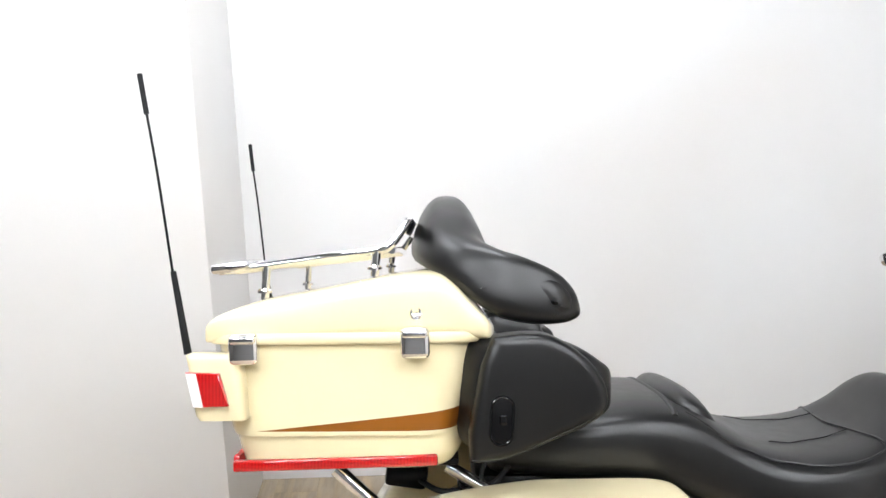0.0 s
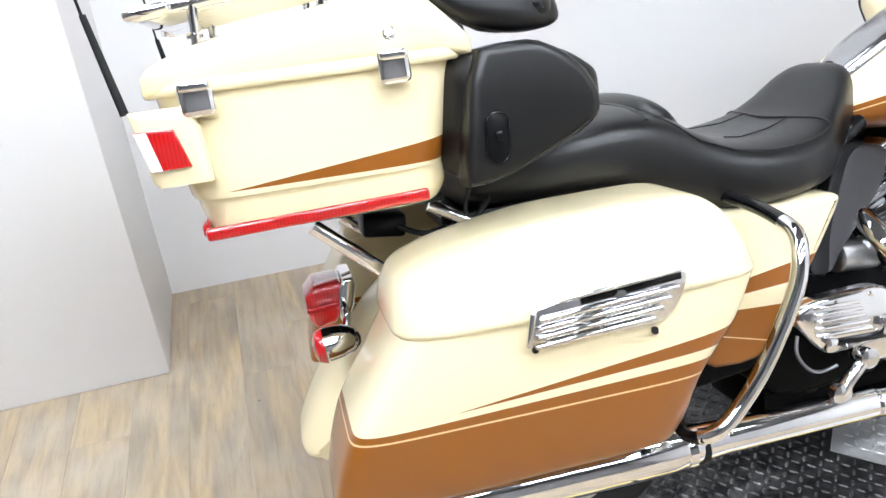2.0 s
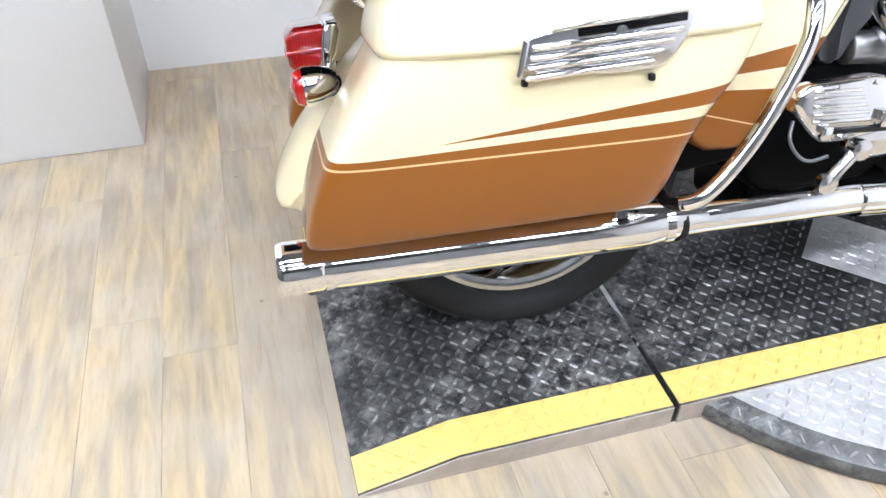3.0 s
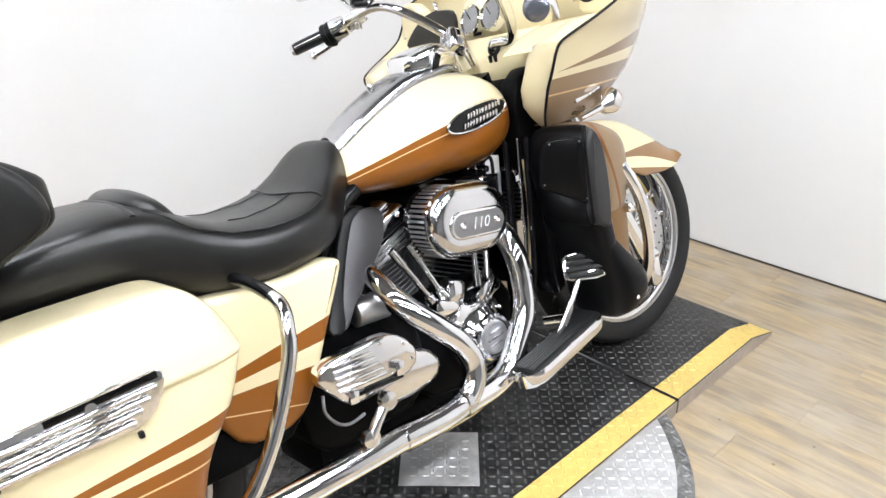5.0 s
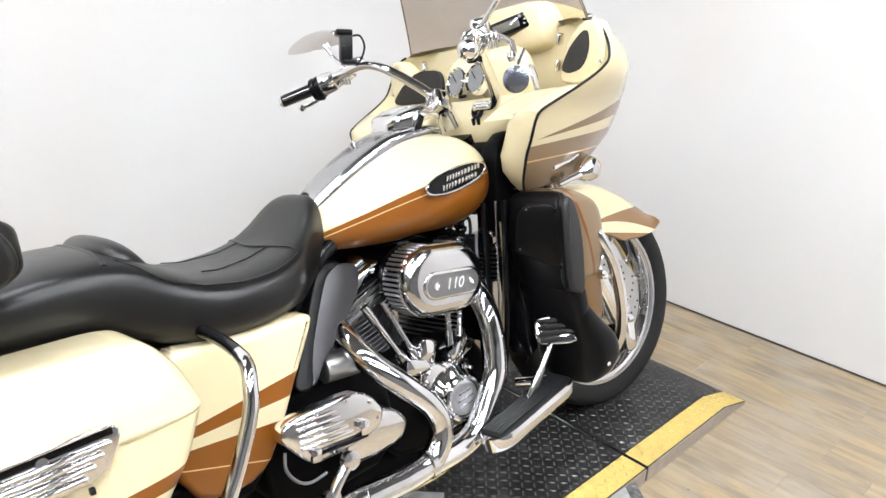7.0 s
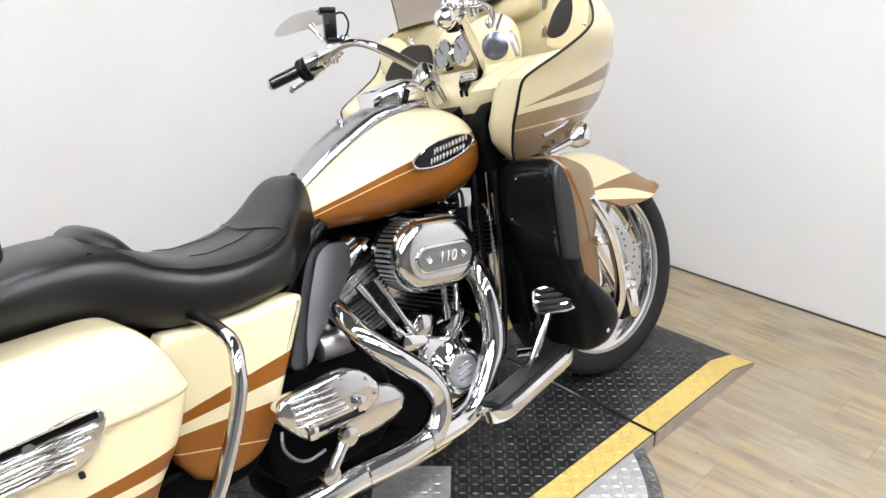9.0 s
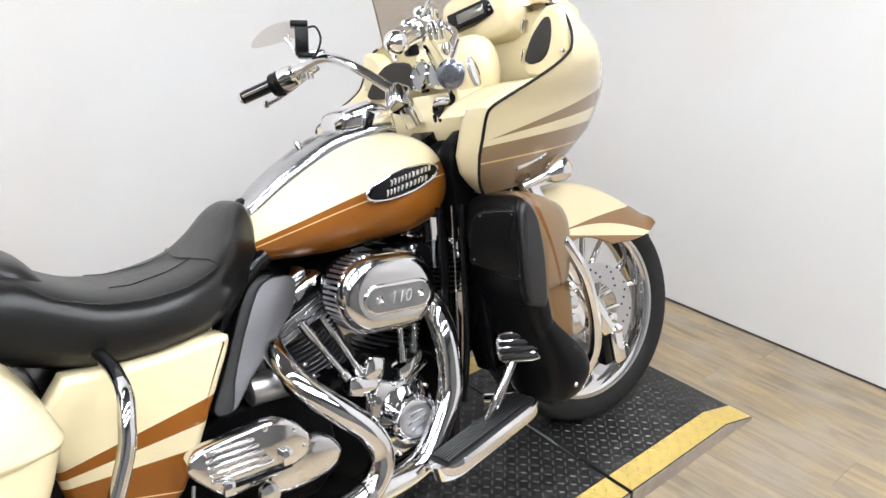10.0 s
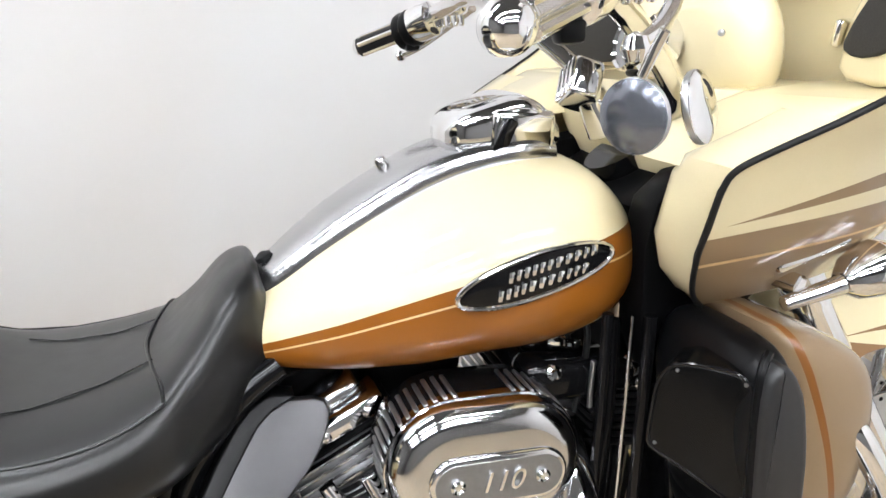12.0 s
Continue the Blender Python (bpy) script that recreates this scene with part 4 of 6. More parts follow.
# tank badges: dark ovals with raised bars
oval = [(.094 * math.cos(a), .0255 * math.sin(a)) for a in (2 * math.pi * k / 40 for k in range(40))]
for y in (-1, 1):
    badge = part("tank_badge", plate(oval, y * -.004, y * .005, .002, 3), GLOSSBLACK, bike, "black oval badge with a chrome rim")
    badge.matrix_basis = pose(1.024, y * .2135, .837, y * -4, -8.5, 0)
    ringb = bmesh.new()
    loop = [Vector((a, y * .004, b)) for a, b in oval]
    tube(loop + [loop[0]], .003, bm=ringb, smooth=False, segs=8)
    part("badge_rim", ringb, CHROME, badge, "chrome rim")
    rng = random.Random(4)
    for zz, xa, xb in ((.0088, -.034, .072), (-.0090, -.050, .056)):
        x = xa
        while x < xb:
            w = rng.uniform(.0080, .0115)
            part("badge_bar", rbox((x + w / 2, y * .006, zz), (w * .80, .004, .0138), .0022, (0, 17, 0)), CHROME, badge)
            x += w + .0006


# ---- fork-mounted front: fairing, screen and dash ----
TRIM = [(.773, 1.218, .240), (.800, 1.187, .270), (.830, 1.166, .298), (.87, 1.153, .325), (.905, 1.148, .348), (.945, 1.147, .368), (.965, 1.155, .379), (.982, 1.188, .393), (1.004, 1.241, .411), (1.03, 1.300, .425), (1.048, 1.332, .430), (1.065, 1.350, .430), (1.10, 1.364, .420), (1.138, 1.368, .400), (1.155, 1.372, .372), (1.163, 1.375, .345)]
NOSE = [(0.773, 1.665), (0.8, 1.685), (0.83, 1.735), (0.87, 1.797), (0.905, 1.82), (0.945, 1.84), (0.965, 1.838), (0.982, 1.82), (1.004, 1.77), (1.03, 1.71), (1.048, 1.66), (1.065, 1.63), (1.1, 1.575), (1.138, 1.51), (1.155, 1.495), (1.163, 1.485)]


def shell(inset=0.0, n=24):
    rings = []
    for (z, xt, yt), (_, xn) in zip(TRIM, NOSE):
        ring = []
        for k in range(2 * n + 1):
            s = k / n - 1
            a = abs(s) * math.pi / 2
            u = 1 - math.sin(a)
            ring.append(Vector((xt + (xn - xt - inset) * u, math.copysign((yt - inset) * (1 - u ** 3.0), s) if s else 0.0, z)))
        rings.append(ring)
    return rings


outer, inner = shell(), shell(.004)
fairing = part("fairing_shell", loft([a + list(reversed(b)) for a, b in zip(outer, inner)]), FAIR_PAINT, bike, "cream frame-mounted front fairing with taupe stripes")
crown = [[v.copy() for v in outer[-1]]]
for k, (dz, f) in enumerate(((.006, .96), (.010, .88), (.012, .70))):
    crown.append([Vector((1.45 + (v.x - 1.45) * f, v.y * f, 1.163 + dz)) for v in outer[-1]])
part("fairing_brow", loft(crown, cap=False, ring_closed=False), FAIR_PAINT, fairing, "cream fairing brow")
belly = [[v.copy() for v in outer[0]], [Vector((1.22 + (v.x - 1.22) * .6, v.y * .7, v.z + .010)) for v in outer[0]]]
part("fairing_belly", loft(belly, cap=False, ring_closed=False), FAIR_PAINT, fairing)
for y in (-1, 1):
    bar("edge_trim", [(x - .002, y * (w + .003), z) for z, x, w in TRIM], .0033, RUBBER, fairing, "black rubber edge trim", 4, 10)

# the inside of the fairing, a cream dish between the two trims
rows = []
for z, xt, yt in TRIM[3:]:
    depth = 1.43 if z > .96 else 1.43 - (.96 - z) * 1.0
    row = []
    for k in range(33):
        s = k / 16 - 1
        w = abs(s)
        flange = min(1.0, max(0.0, (w - .78) / .22))
        x = xt - .012 * math.sin(flange * math.pi) + (depth - xt) * (1 - flange ** 1.5) * (1.0 if w < .78 else 1.0)
        row.append(Vector((x, s * (yt - .002), z)))
    rows.append(row)
liner = [[Vector((v.x + .01, v.y * .97, v.z)) for v in rows[0]]]
for z, xt, yt in TRIM[2::-1]:
    liner.append([Vector((xt + .014 + (v.x - TRIM[3][1]) * .9, v.y / TRIM[3][2] * (yt - .008), z)) for v in rows[0]])
dash = part("inner_fairing", loft(rows, cap=False, ring_closed=False), PAINT, bike, "cream inner fairing")
for y in (-1, 1):
    part("lower_liner", loft([[v.copy() for v in r] for r in liner], cap=False, ring_closed=False), PLASTIC, dash, "black lower liner") if y < 0 else None
    # broad flange beside the rider, holding a speaker
    flange = [[Vector((x - .004 * k, y * (w - .001), z)), Vector((x - .010 * k, y * (w - .014 * k - .002), z + .003)), Vector((x - .010 * k, y * (w - .055 * k - .004), z + .003)), Vector((x + .010 * k, y * (w - .090 * k - .006), z)), Vector((x + .08 * k, y * (w - .105 * k - .008), z))] for z, x, w, k in ((a, b, c, max(.04, min(1.0, (a - .765) / .08))) for a, b, c in TRIM[:9])]
    part("knee_flange", loft(flange, cap=False, ring_closed=False), PAINT, dash, "cream inner flange")
    part("shelf", levels([(.955, 1.15, 1.36, y * .265 - .09, y * .265 + .09), (.985, 1.19, 1.37, y * .285 - .09, y * .285 + .09), (1.012, 1.27, 1.39, y * .305 - .085, y * .305 + .085)], 6.0, 3, 32), PAINT, dash, "cream fairing shelf")
    panel = part("speaker_panel", slab([(-.275, 1.02), (-.283, 1.07), (-.315, 1.125), (-.36, 1.158), (-.40, 1.155), (-.416, 1.12), (-.418, 1.07), (-.40, 1.03), (-.34, 1.01)] if y < 0 else [(.275, 1.02), (.283, 1.07), (.315, 1.125), (.36, 1.158), (.40, 1.155), (.416, 1.12), (.418, 1.07), (.40, 1.03), (.34, 1.01)], -.04, .008, .010, 3, 1), PAINT, dash, "cream speaker panel")
    panel.matrix_basis = pose(1.358, 0, 0, 0, 0, 90)
    grille = part("speaker_grille", slab([(y * u, z) for u, z in (((.286, 1.052), (.300, 1.078), (.322, 1.106), (.362, 1.136), (.380, 1.132), (.378, 1.095), (.362, 1.062), (.340, 1.045), (.305, 1.041)) if y < 0 else ((.170, 1.026), (.163, 1.085), (.180, 1.108), (.270, 1.116), (.345, 1.085), (.405, 1.040), (.395, 1.024), (.30, 1.018)))], -.004, .0125, .004, 3, 1), MESHCLOTH, panel, "dark speaker grille")
    part("panel_screw", lathe([(.006, 0), (.006, .003), (.003, .005), (.0005, .005)], (y * .406, .008, 1.058), (0, 1, 0), 14), CHROME, panel)
    for u, z in ((.255, 1.065), (.268, 1.128)):
        part("panel_fastener", rbox((y * u, -.02, z), (.012, .02, .030), .005, (0, 15 * y, 0), seg=3), CHROME, panel, "chrome fastener")
    part("vent", rbox((1.170, y * .276, .884), (.010, .016, .024), .003, (0, 25, y * 20)), PLASTIC, dash, "small black vent flap")
# radio hood and gauges
hood = part("radio_hood", stations([(1.387, .118, 1.138, 1.226), (1.397, .128, 1.12, 1.238), (1.42, .135, 1.11, 1.240), (1.46, .15, 1.10, 1.234), (1.53, .17, 1.10, 1.21), (1.59, .16, 1.10, 1.18)], 4.5, 4, 36, y=-.080), PAINT, dash, "cream radio hood")
radio = part("radio", slab([(-.080, -.027), (.058, -.027), (.072, -.012), (.082, .029), (-.080, .029)], -.02, .012, .004, 3, 0), GLOSSBLACK, dash, "black radio with a grey display")
radio.matrix_basis = pose(1.388, -.104, 1.184, 0, 0, -68) @ pose(0, 0, 0, -10, -11, 0) @ Matrix.Diagonal((.97, 1, .76, 1))
RF = -.0215
part("radio_screen", rbox((-.012, RF, .000), (.080, .002, .032), .001), SCREEN, radio, "grey display")
for i in range(6):
    part("radio_key", rbox((.042 + (i % 2) * .013 + (i // 2) * .003, RF, -.012 + (i // 2) * .014), (.006, .004, .006), .002), BRUSHED, radio, "pale key")
DIAL = plain("grey_dial", (0.23, 0.23, 0.235), 0.30, vary=0.12, spec=0.3)
for y, w, dx, gx, gy in ((-.122, 1.06, .052, 1.262, -.072), (.032, .80, .072, 1.282, .026)):
    pod = part("gauge_pod", stations([(1.226 + dx, .045 * w, 1.03, 1.100), (1.24 + dx, .074 * w, 1.005, 1.122), (1.262 + dx, .088 * w, .985, 1.134), (1.29 + dx, .080 * w, .98, 1.132), (1.315 + dx, .055 * w, .99, 1.11), (1.335 + dx, .02 * w, 1.02, 1.07)], 2.4, 4, 32, y=y), PAINT, dash, "cream gauge pod")
    gauge = part("gauge", lathe([(.034, .003), (.0375, .007), (.0405, .004), (.0405, -.016)], (gx, gy, 1.062), (-1, .10, .30), 32, cap=False), CHROME, pod, "round chrome gauge")
    part("gauge_face", lathe([(.0005, .002), (.036, .002), (.036, -.010)], (gx, gy, 1.062), (-1, .10, .30), 32), DIAL, gauge, "grey gauge face")
    bar("gauge_needle", [Vector((gx, gy, 1.062)) + Vector((-.0035, 0, .001)), Vector((gx, gy, 1.062)) + Vector((.002, .016, .020))], .0012, GLOSSBLACK, gauge, "black needle")
part("dash_slot", rbox((1.272, .000, 1.022), (.010, .026, .009), .003, (0, -20, 0)), PLASTIC, dash, "small black slot")
part("pod_screw", lathe([(.004, 0), (.004, .002), (.0005, .003)], (1.262, -.205, 1.075), (-.8, -.6, 0), 10), BRUSHED, dash)
part("fork_cover", levels([(.888, 1.258, 1.38, -.16, .16), (.92, 1.247, 1.39, -.20, .20), (.965, 1.247, 1.39, -.24, .24), (.992, 1.262, 1.39, -.24, .24), (1.01, 1.275, 1.39, -.23, .23)], 4.5, 4, 40), PAINT, dash, "cream centre dash panel")
for i in (0, 1):
    part("dash_switch", rbox((1.2475, -.060 - i * .019, .953), (.010, .012, .020), .003, (0, -10, 0)), PLASTIC, dash, "black dash switch")

# smoked wind screen
rows = []
for j in range(9):
    t = j / 8
    z = 1.160 + t * .30
    w, xe, xm = .345 - .05 * t - .05 * t * t, 1.395 - .05 * t - .06 * t * t, 1.475 - .13 * t
    rows.append([Vector((xe + (xm - xe) * math.cos(abs(s) * math.pi / 2) ** .9, math.copysign(w * math.sin(abs(s) * math.pi / 2) ** .9, s) if s else 0.0, z)) for s in (k / 12 - 1 for k in range(25))])
solid = [r + [v - Vector((.004, 0, 0)) for v in reversed(r)] for r in rows]
screen = part("wind_screen", loft(solid), SMOKE, bike, "smoked brown wind screen")
screen.visible_shadow = False
part("screen_gasket", tube([r + Vector((0, 0, 0)) for r in rows[0]], .005, 1, 8, smooth=False), RUBBER, fairing, "black screen gasket")
for y in (-1, 1):
    part("screen_edge", tube([Vector((r[0].x, y * abs(r[0].y), r[0].z)) for r in rows], .0017, 1, 8, smooth=False), SCREENEDGE, screen, "brown screen edge")
    part("screen_screw", lathe([(.008, 0), (.008, .004), (.004, .007), (.0005, .007)], (1.405, y * .345, 1.168), (-.4, y, .5), 16), CHROME, fairing, "chrome screen screw")
    # front turn signals
    sig = part("front_turn_signal", lathe([(.0005, -.034), (.014, -.031), (.026, -.016), (.032, .004), (.033, .022), (.030, .026)], (1.398, y * .290, .796), (.97, 0, .22), 28), CHROME, bike, "chrome bullet front turn signal")
    part("signal_lens", lathe([(.030, .024), (.027, .032), (.012, .038), (.0005, .039)], (1.398, y * .290, .796), (.97, 0, .22), 28), AMBER, sig, "amber lens")
    bar("signal_arm", [(1.29, y * .29, .778), (1.36, y * .30, .792)], .009, CHROME, sig, "chrome signal arm", taper=.012)
    bar("signal_bracket", [(1.30, y * .20, .80), (1.32, y * .28, .792)], .012, CHROME, sig, "chrome bracket")
    part("headlamp_trim", rbox((1.33, y * .285, .832), (.10, .012, .016), .004, (0, -12, 0)), CHROME, fairing, "chrome strip")


# ---- front wheel, fork and fender ----
def wheel(cx, rad, width, rim_r, label):
    hub = part("wheel_hub", lathe([(.026, -.075), (.030, -.07), (.034, -.055), (.028, -.045), (.026, 0), (.028, .045), (.034, .055), (.030, .07), (.026, .075)], (cx, 0, rad), (0, 1, 0), 32), CHROME, bike, label)
    prof = []
    wall = rad - rim_r
    for i in range(25):
        a = math.pi * (i / 24) - math.pi / 2
        prof.append((rim_r + wall * .35 + wall * .65 * max(0, math.cos(a)) ** .42, width / 2 * math.copysign(abs(math.sin(a)) ** .8, math.sin(a))))
    prof = [(rim_r - .004, -width * .40), (rim_r + .006, -width * .455)] + prof + [(rim_r + .006, width * .455), (rim_r - .004, width * .40)]
    tyre = part("tyre", lathe(prof, (cx, 0, rad), (0, 1, 0), 72, cap=False), TYRE, hub, "black road tyre")
    grooves = bmesh.new()
    for k in range(44):
        a = 2 * math.pi * k / 44
        for sgn in (-1, 1):
            m = Matrix.Translation((cx, 0, rad)) @ Matrix.Rotation(a + (.05 if sgn > 0 else 0), 4, "Y") @ pose(0, sgn * width * .27, rad - .0045, 0, sgn * 4, sgn * 35)
            tmp = rbox((0, 0, 0), (.034, .005, .008), .001)
            bmesh.ops.transform(tmp, matrix=m, verts=tmp.verts)
            me = bpy.data.meshes.new("scrap")
            tmp.to_mesh(me)
            tmp.free()
            grooves.from_mesh(me)
            bpy.data.meshes.remove(me)
    tagged(part("tread_blocks", grooves, TYRE, hub), kind="stuff")
    w = width * .42
    rim = lathe([(rim_r + .004, -w - .008), (rim_r + .008, -w - .002), (rim_r, -w + .004), (rim_r - .022, -w + .010), (rim_r - .028, -w + .03), (rim_r - .032, 0), (rim_r - .028, w - .03), (rim_r - .022, w - .010), (rim_r, w - .004), (rim_r + .008, w + .002), (rim_r + .004, w + .008)], (cx, 0, rad), (0, 1, 0), 72, cap=False)
    part("rim", rim, CHROME, hub, "wide chrome rim")
    part("rim_band", lathe([(rim_r - .003, -w - .0), (rim_r - .003, w), (rim_r - .012, w), (rim_r - .012, -w), (rim_r - .003, -w)], (cx, 0, rad), (0, 1, 0), 72, cap=False), BRUSHED, hub)
    for k in range(7):
        a = 2 * math.pi * k / 7 + .25
        bm = bmesh.new()
        for sgn in (-1, 1):
            b = a + sgn * .14
            pts = [(cx + math.cos(a) * .03, sgn * .012, rad + math.sin(a) * .03), (cx + math.cos(a + sgn * .05) * rim_r * .5, sgn * .012, rad + math.sin(a + sgn * .05) * rim_r * .5), (cx + math.cos(b) * (rim_r - .026), sgn * .014, rad + math.sin(b) * (rim_r - .026))]
            tube(pts, .010, 5, 10, bm=bm)
        part("spoke", bm, CHROME, hub, "chrome forked spoke")
    return hub


def brake_disc(cx, rad, y, r, hub):
    bm = lathe([(r * .60, -.0025), (r, -.0025), (r, .0025), (r * .60, .0025), (r * .60, -.0025)], (cx, y, rad), (0, 1, 0), 64, cap=False)
    disc = part("brake_disc", bm, BRUSHED, hub, "drilled steel brake disc")
    holes = bmesh.new()
    for k in range(40):
        a = 2 * math.pi * k / 40
        q = r * (.72, .80, .88, .94)[k % 4]
        lathe([(.0038, -.0032), (.0038, .0032)], (cx + q * math.cos(a), y, rad + q * math.sin(a)), (0, 1, 0), 8, bm=holes)
    tagged(part("drill_holes", holes, PLASTIC, hub), kind="stuff")
    car = bmesh.new()
    for k in range(5):
        a = 2 * math.pi * k / 5
        tube([(cx + .03 * math.cos(a), y, rad + .03 * math.sin(a)), (cx + r * .62 * math.cos(a), y, rad + r * .62 * math.sin(a))], .008, 1, 8, bm=car)
    lathe([(.045, -.004), (.045, .004), (.02, .005), (.02, -.005)], (cx, y, rad), (0, 1, 0), 32, bm=car)
    part("disc_carrier", car, POLISHED, hub, "polished disc carrier")


FX, FR = 1.700, .330
STEER = pose(1.62, 0, 0, 0, 0, -4.5) @ pose(-1.62, 0, 0)
front_wheel = wheel(FX, FR, .128, .262, "chrome front wheel")
front_wheel.matrix_basis = STEER
for y in (-.078, .078):
    brake_disc(FX, FR, y, .148, front_wheel)
rear_wheel = wheel(0.0, .332, .196, .256, "chrome rear wheel")
brake_disc(0.0, .332, -.118, .146, rear_wheel)
rear_wheel.matrix_basis = pose(.010, -.048, -.010)
RAKE = Vector((-.445, 0, .895)).normalized()
for y in (-1, 1):
    ax = Vector((FX, y * .128, FR))
    leg = part("fork_leg", lathe([(.020, -.035), (.030, -.028), (.031, 0), (.028, .05), (.028, .40), (.031, .43), (.031, .445), (.022, .45)], ax + RAKE * -.01 + Vector((-.028, 0, 0)), RAKE, 28), CHROME, bike, "chrome fork slider")
    leg.matrix_basis = STEER
    part("fork_tube", lathe([(.0205, .33), (.0205, .62)], ax + Vector((-.028, 0, 0)), RAKE, 24), CHROME, leg, "chrome fork tube")
    part("fork_cover", lathe([(.033, .40), (.034, .42), (.034, .60), (.03, .61)], ax + Vector((-.028, 0, 0)), RAKE, 24), CHROME, leg, "chrome fork cover")
    part("axle_cap", lathe([(.016, 0), (.018, .006), (.014, .016), (.0005, .018)], (FX, y * .14, FR), (0, y, 0), 24), CHROME, leg, "chrome axle cap")
    part("fork_foot", rbox((FX + .012, y * .136, FR - .088), (.044, .042, .105), .012, (0, -4, 0), seg=3), CHROME, leg, "chrome lower fork block")
    part("foot_cap", lathe([(.021, 0), (.026, .003), (.025, .012), (.014, .020), (.0005, .021)], (FX + .010, y * .137, FR - .040), (0, y * .35, 1), 24), CHROME, leg, "domed chrome cap")
    part("foot_pad", rbox((FX - .026, y * .128, FR - .090), (.030, .034, .088), .004, (0, -4, 0)), PLASTIC, leg, "dark pad slot")
    part("axle_clamp", rbox((FX - .012, y * .118, FR - .004), (.06, .046, .052), .010, (0, 26, 0)), POLISHED, leg, "polished axle clamp")
    cal = part("brake_caliper", slab([(FX - .165, .34), (FX - .165, .45), (FX - .135, .495), (FX - .095, .46), (FX - .070, .36), (FX - .085, .31), (FX - .13, .305)], y * .132, y * .058, .012, 3, 1), CHROME, bike, "chrome brake caliper")
    cal.matrix_basis = STEER
    for z in (.355, .405):
        part("caliper_bore", lathe([(.018, 0), (.018, .006), (.010, .008), (.0005, .008)], (FX - .122, y * .132, z), (0, y, 0), 20), POLISHED, cal)
    part("caliper_pad", rbox((FX - .10, y * .085, .38), (.016, .03, .09), .003), PLASTIC, cal)
    bar("brake_hose", [(FX - .13, y * .10, .45), (FX - .16, y * .12, .55), (FX - .20, y * .11, .66)], .005, BRUSHED, cal, "braided hose")
fpts = spline([Vector((1.42, 0, .52)), Vector((1.47, 0, .615)), Vector((1.55, 0, .688)), Vector((1.65, 0, .716)), Vector((1.75, 0, .702)), Vector((1.85, 0, .656)), Vector((1.925, 0, .606)), Vector((1.968, 0, .574)), Vector((1.982, 0, .563))], 5)
rings = []
for i, p in enumerate(fpts):
    d = (fpts[min(i + 1, len(fpts) - 1)] - fpts[max(i - 1, 0)]).normalized()
    inn = Vector((d.z, 0, -d.x))
    inn = inn if inn.dot(Vector((FX, 0, FR)) - p) > 0 else -inn
    drop = .150 * min(1.0, (len(fpts) - 1 - i) / 17 + .16)
    rings.append([p + inn * (drop * abs(s) ** 3.0) + Vector((0, .092 * s, 0)) for s in (k / 10 - 1 for k in range(21))] + [p + inn * (drop * abs(s) ** 3.0 + .004) + Vector((0, .088 * s, 0)) for s in (1 - k / 10 for k in range(21))])
front_fender = part("front_fender", loft(rings), FENDER_PAINT, bike, "cream front fender with taupe stripes")
front_fender.matrix_basis = STEER

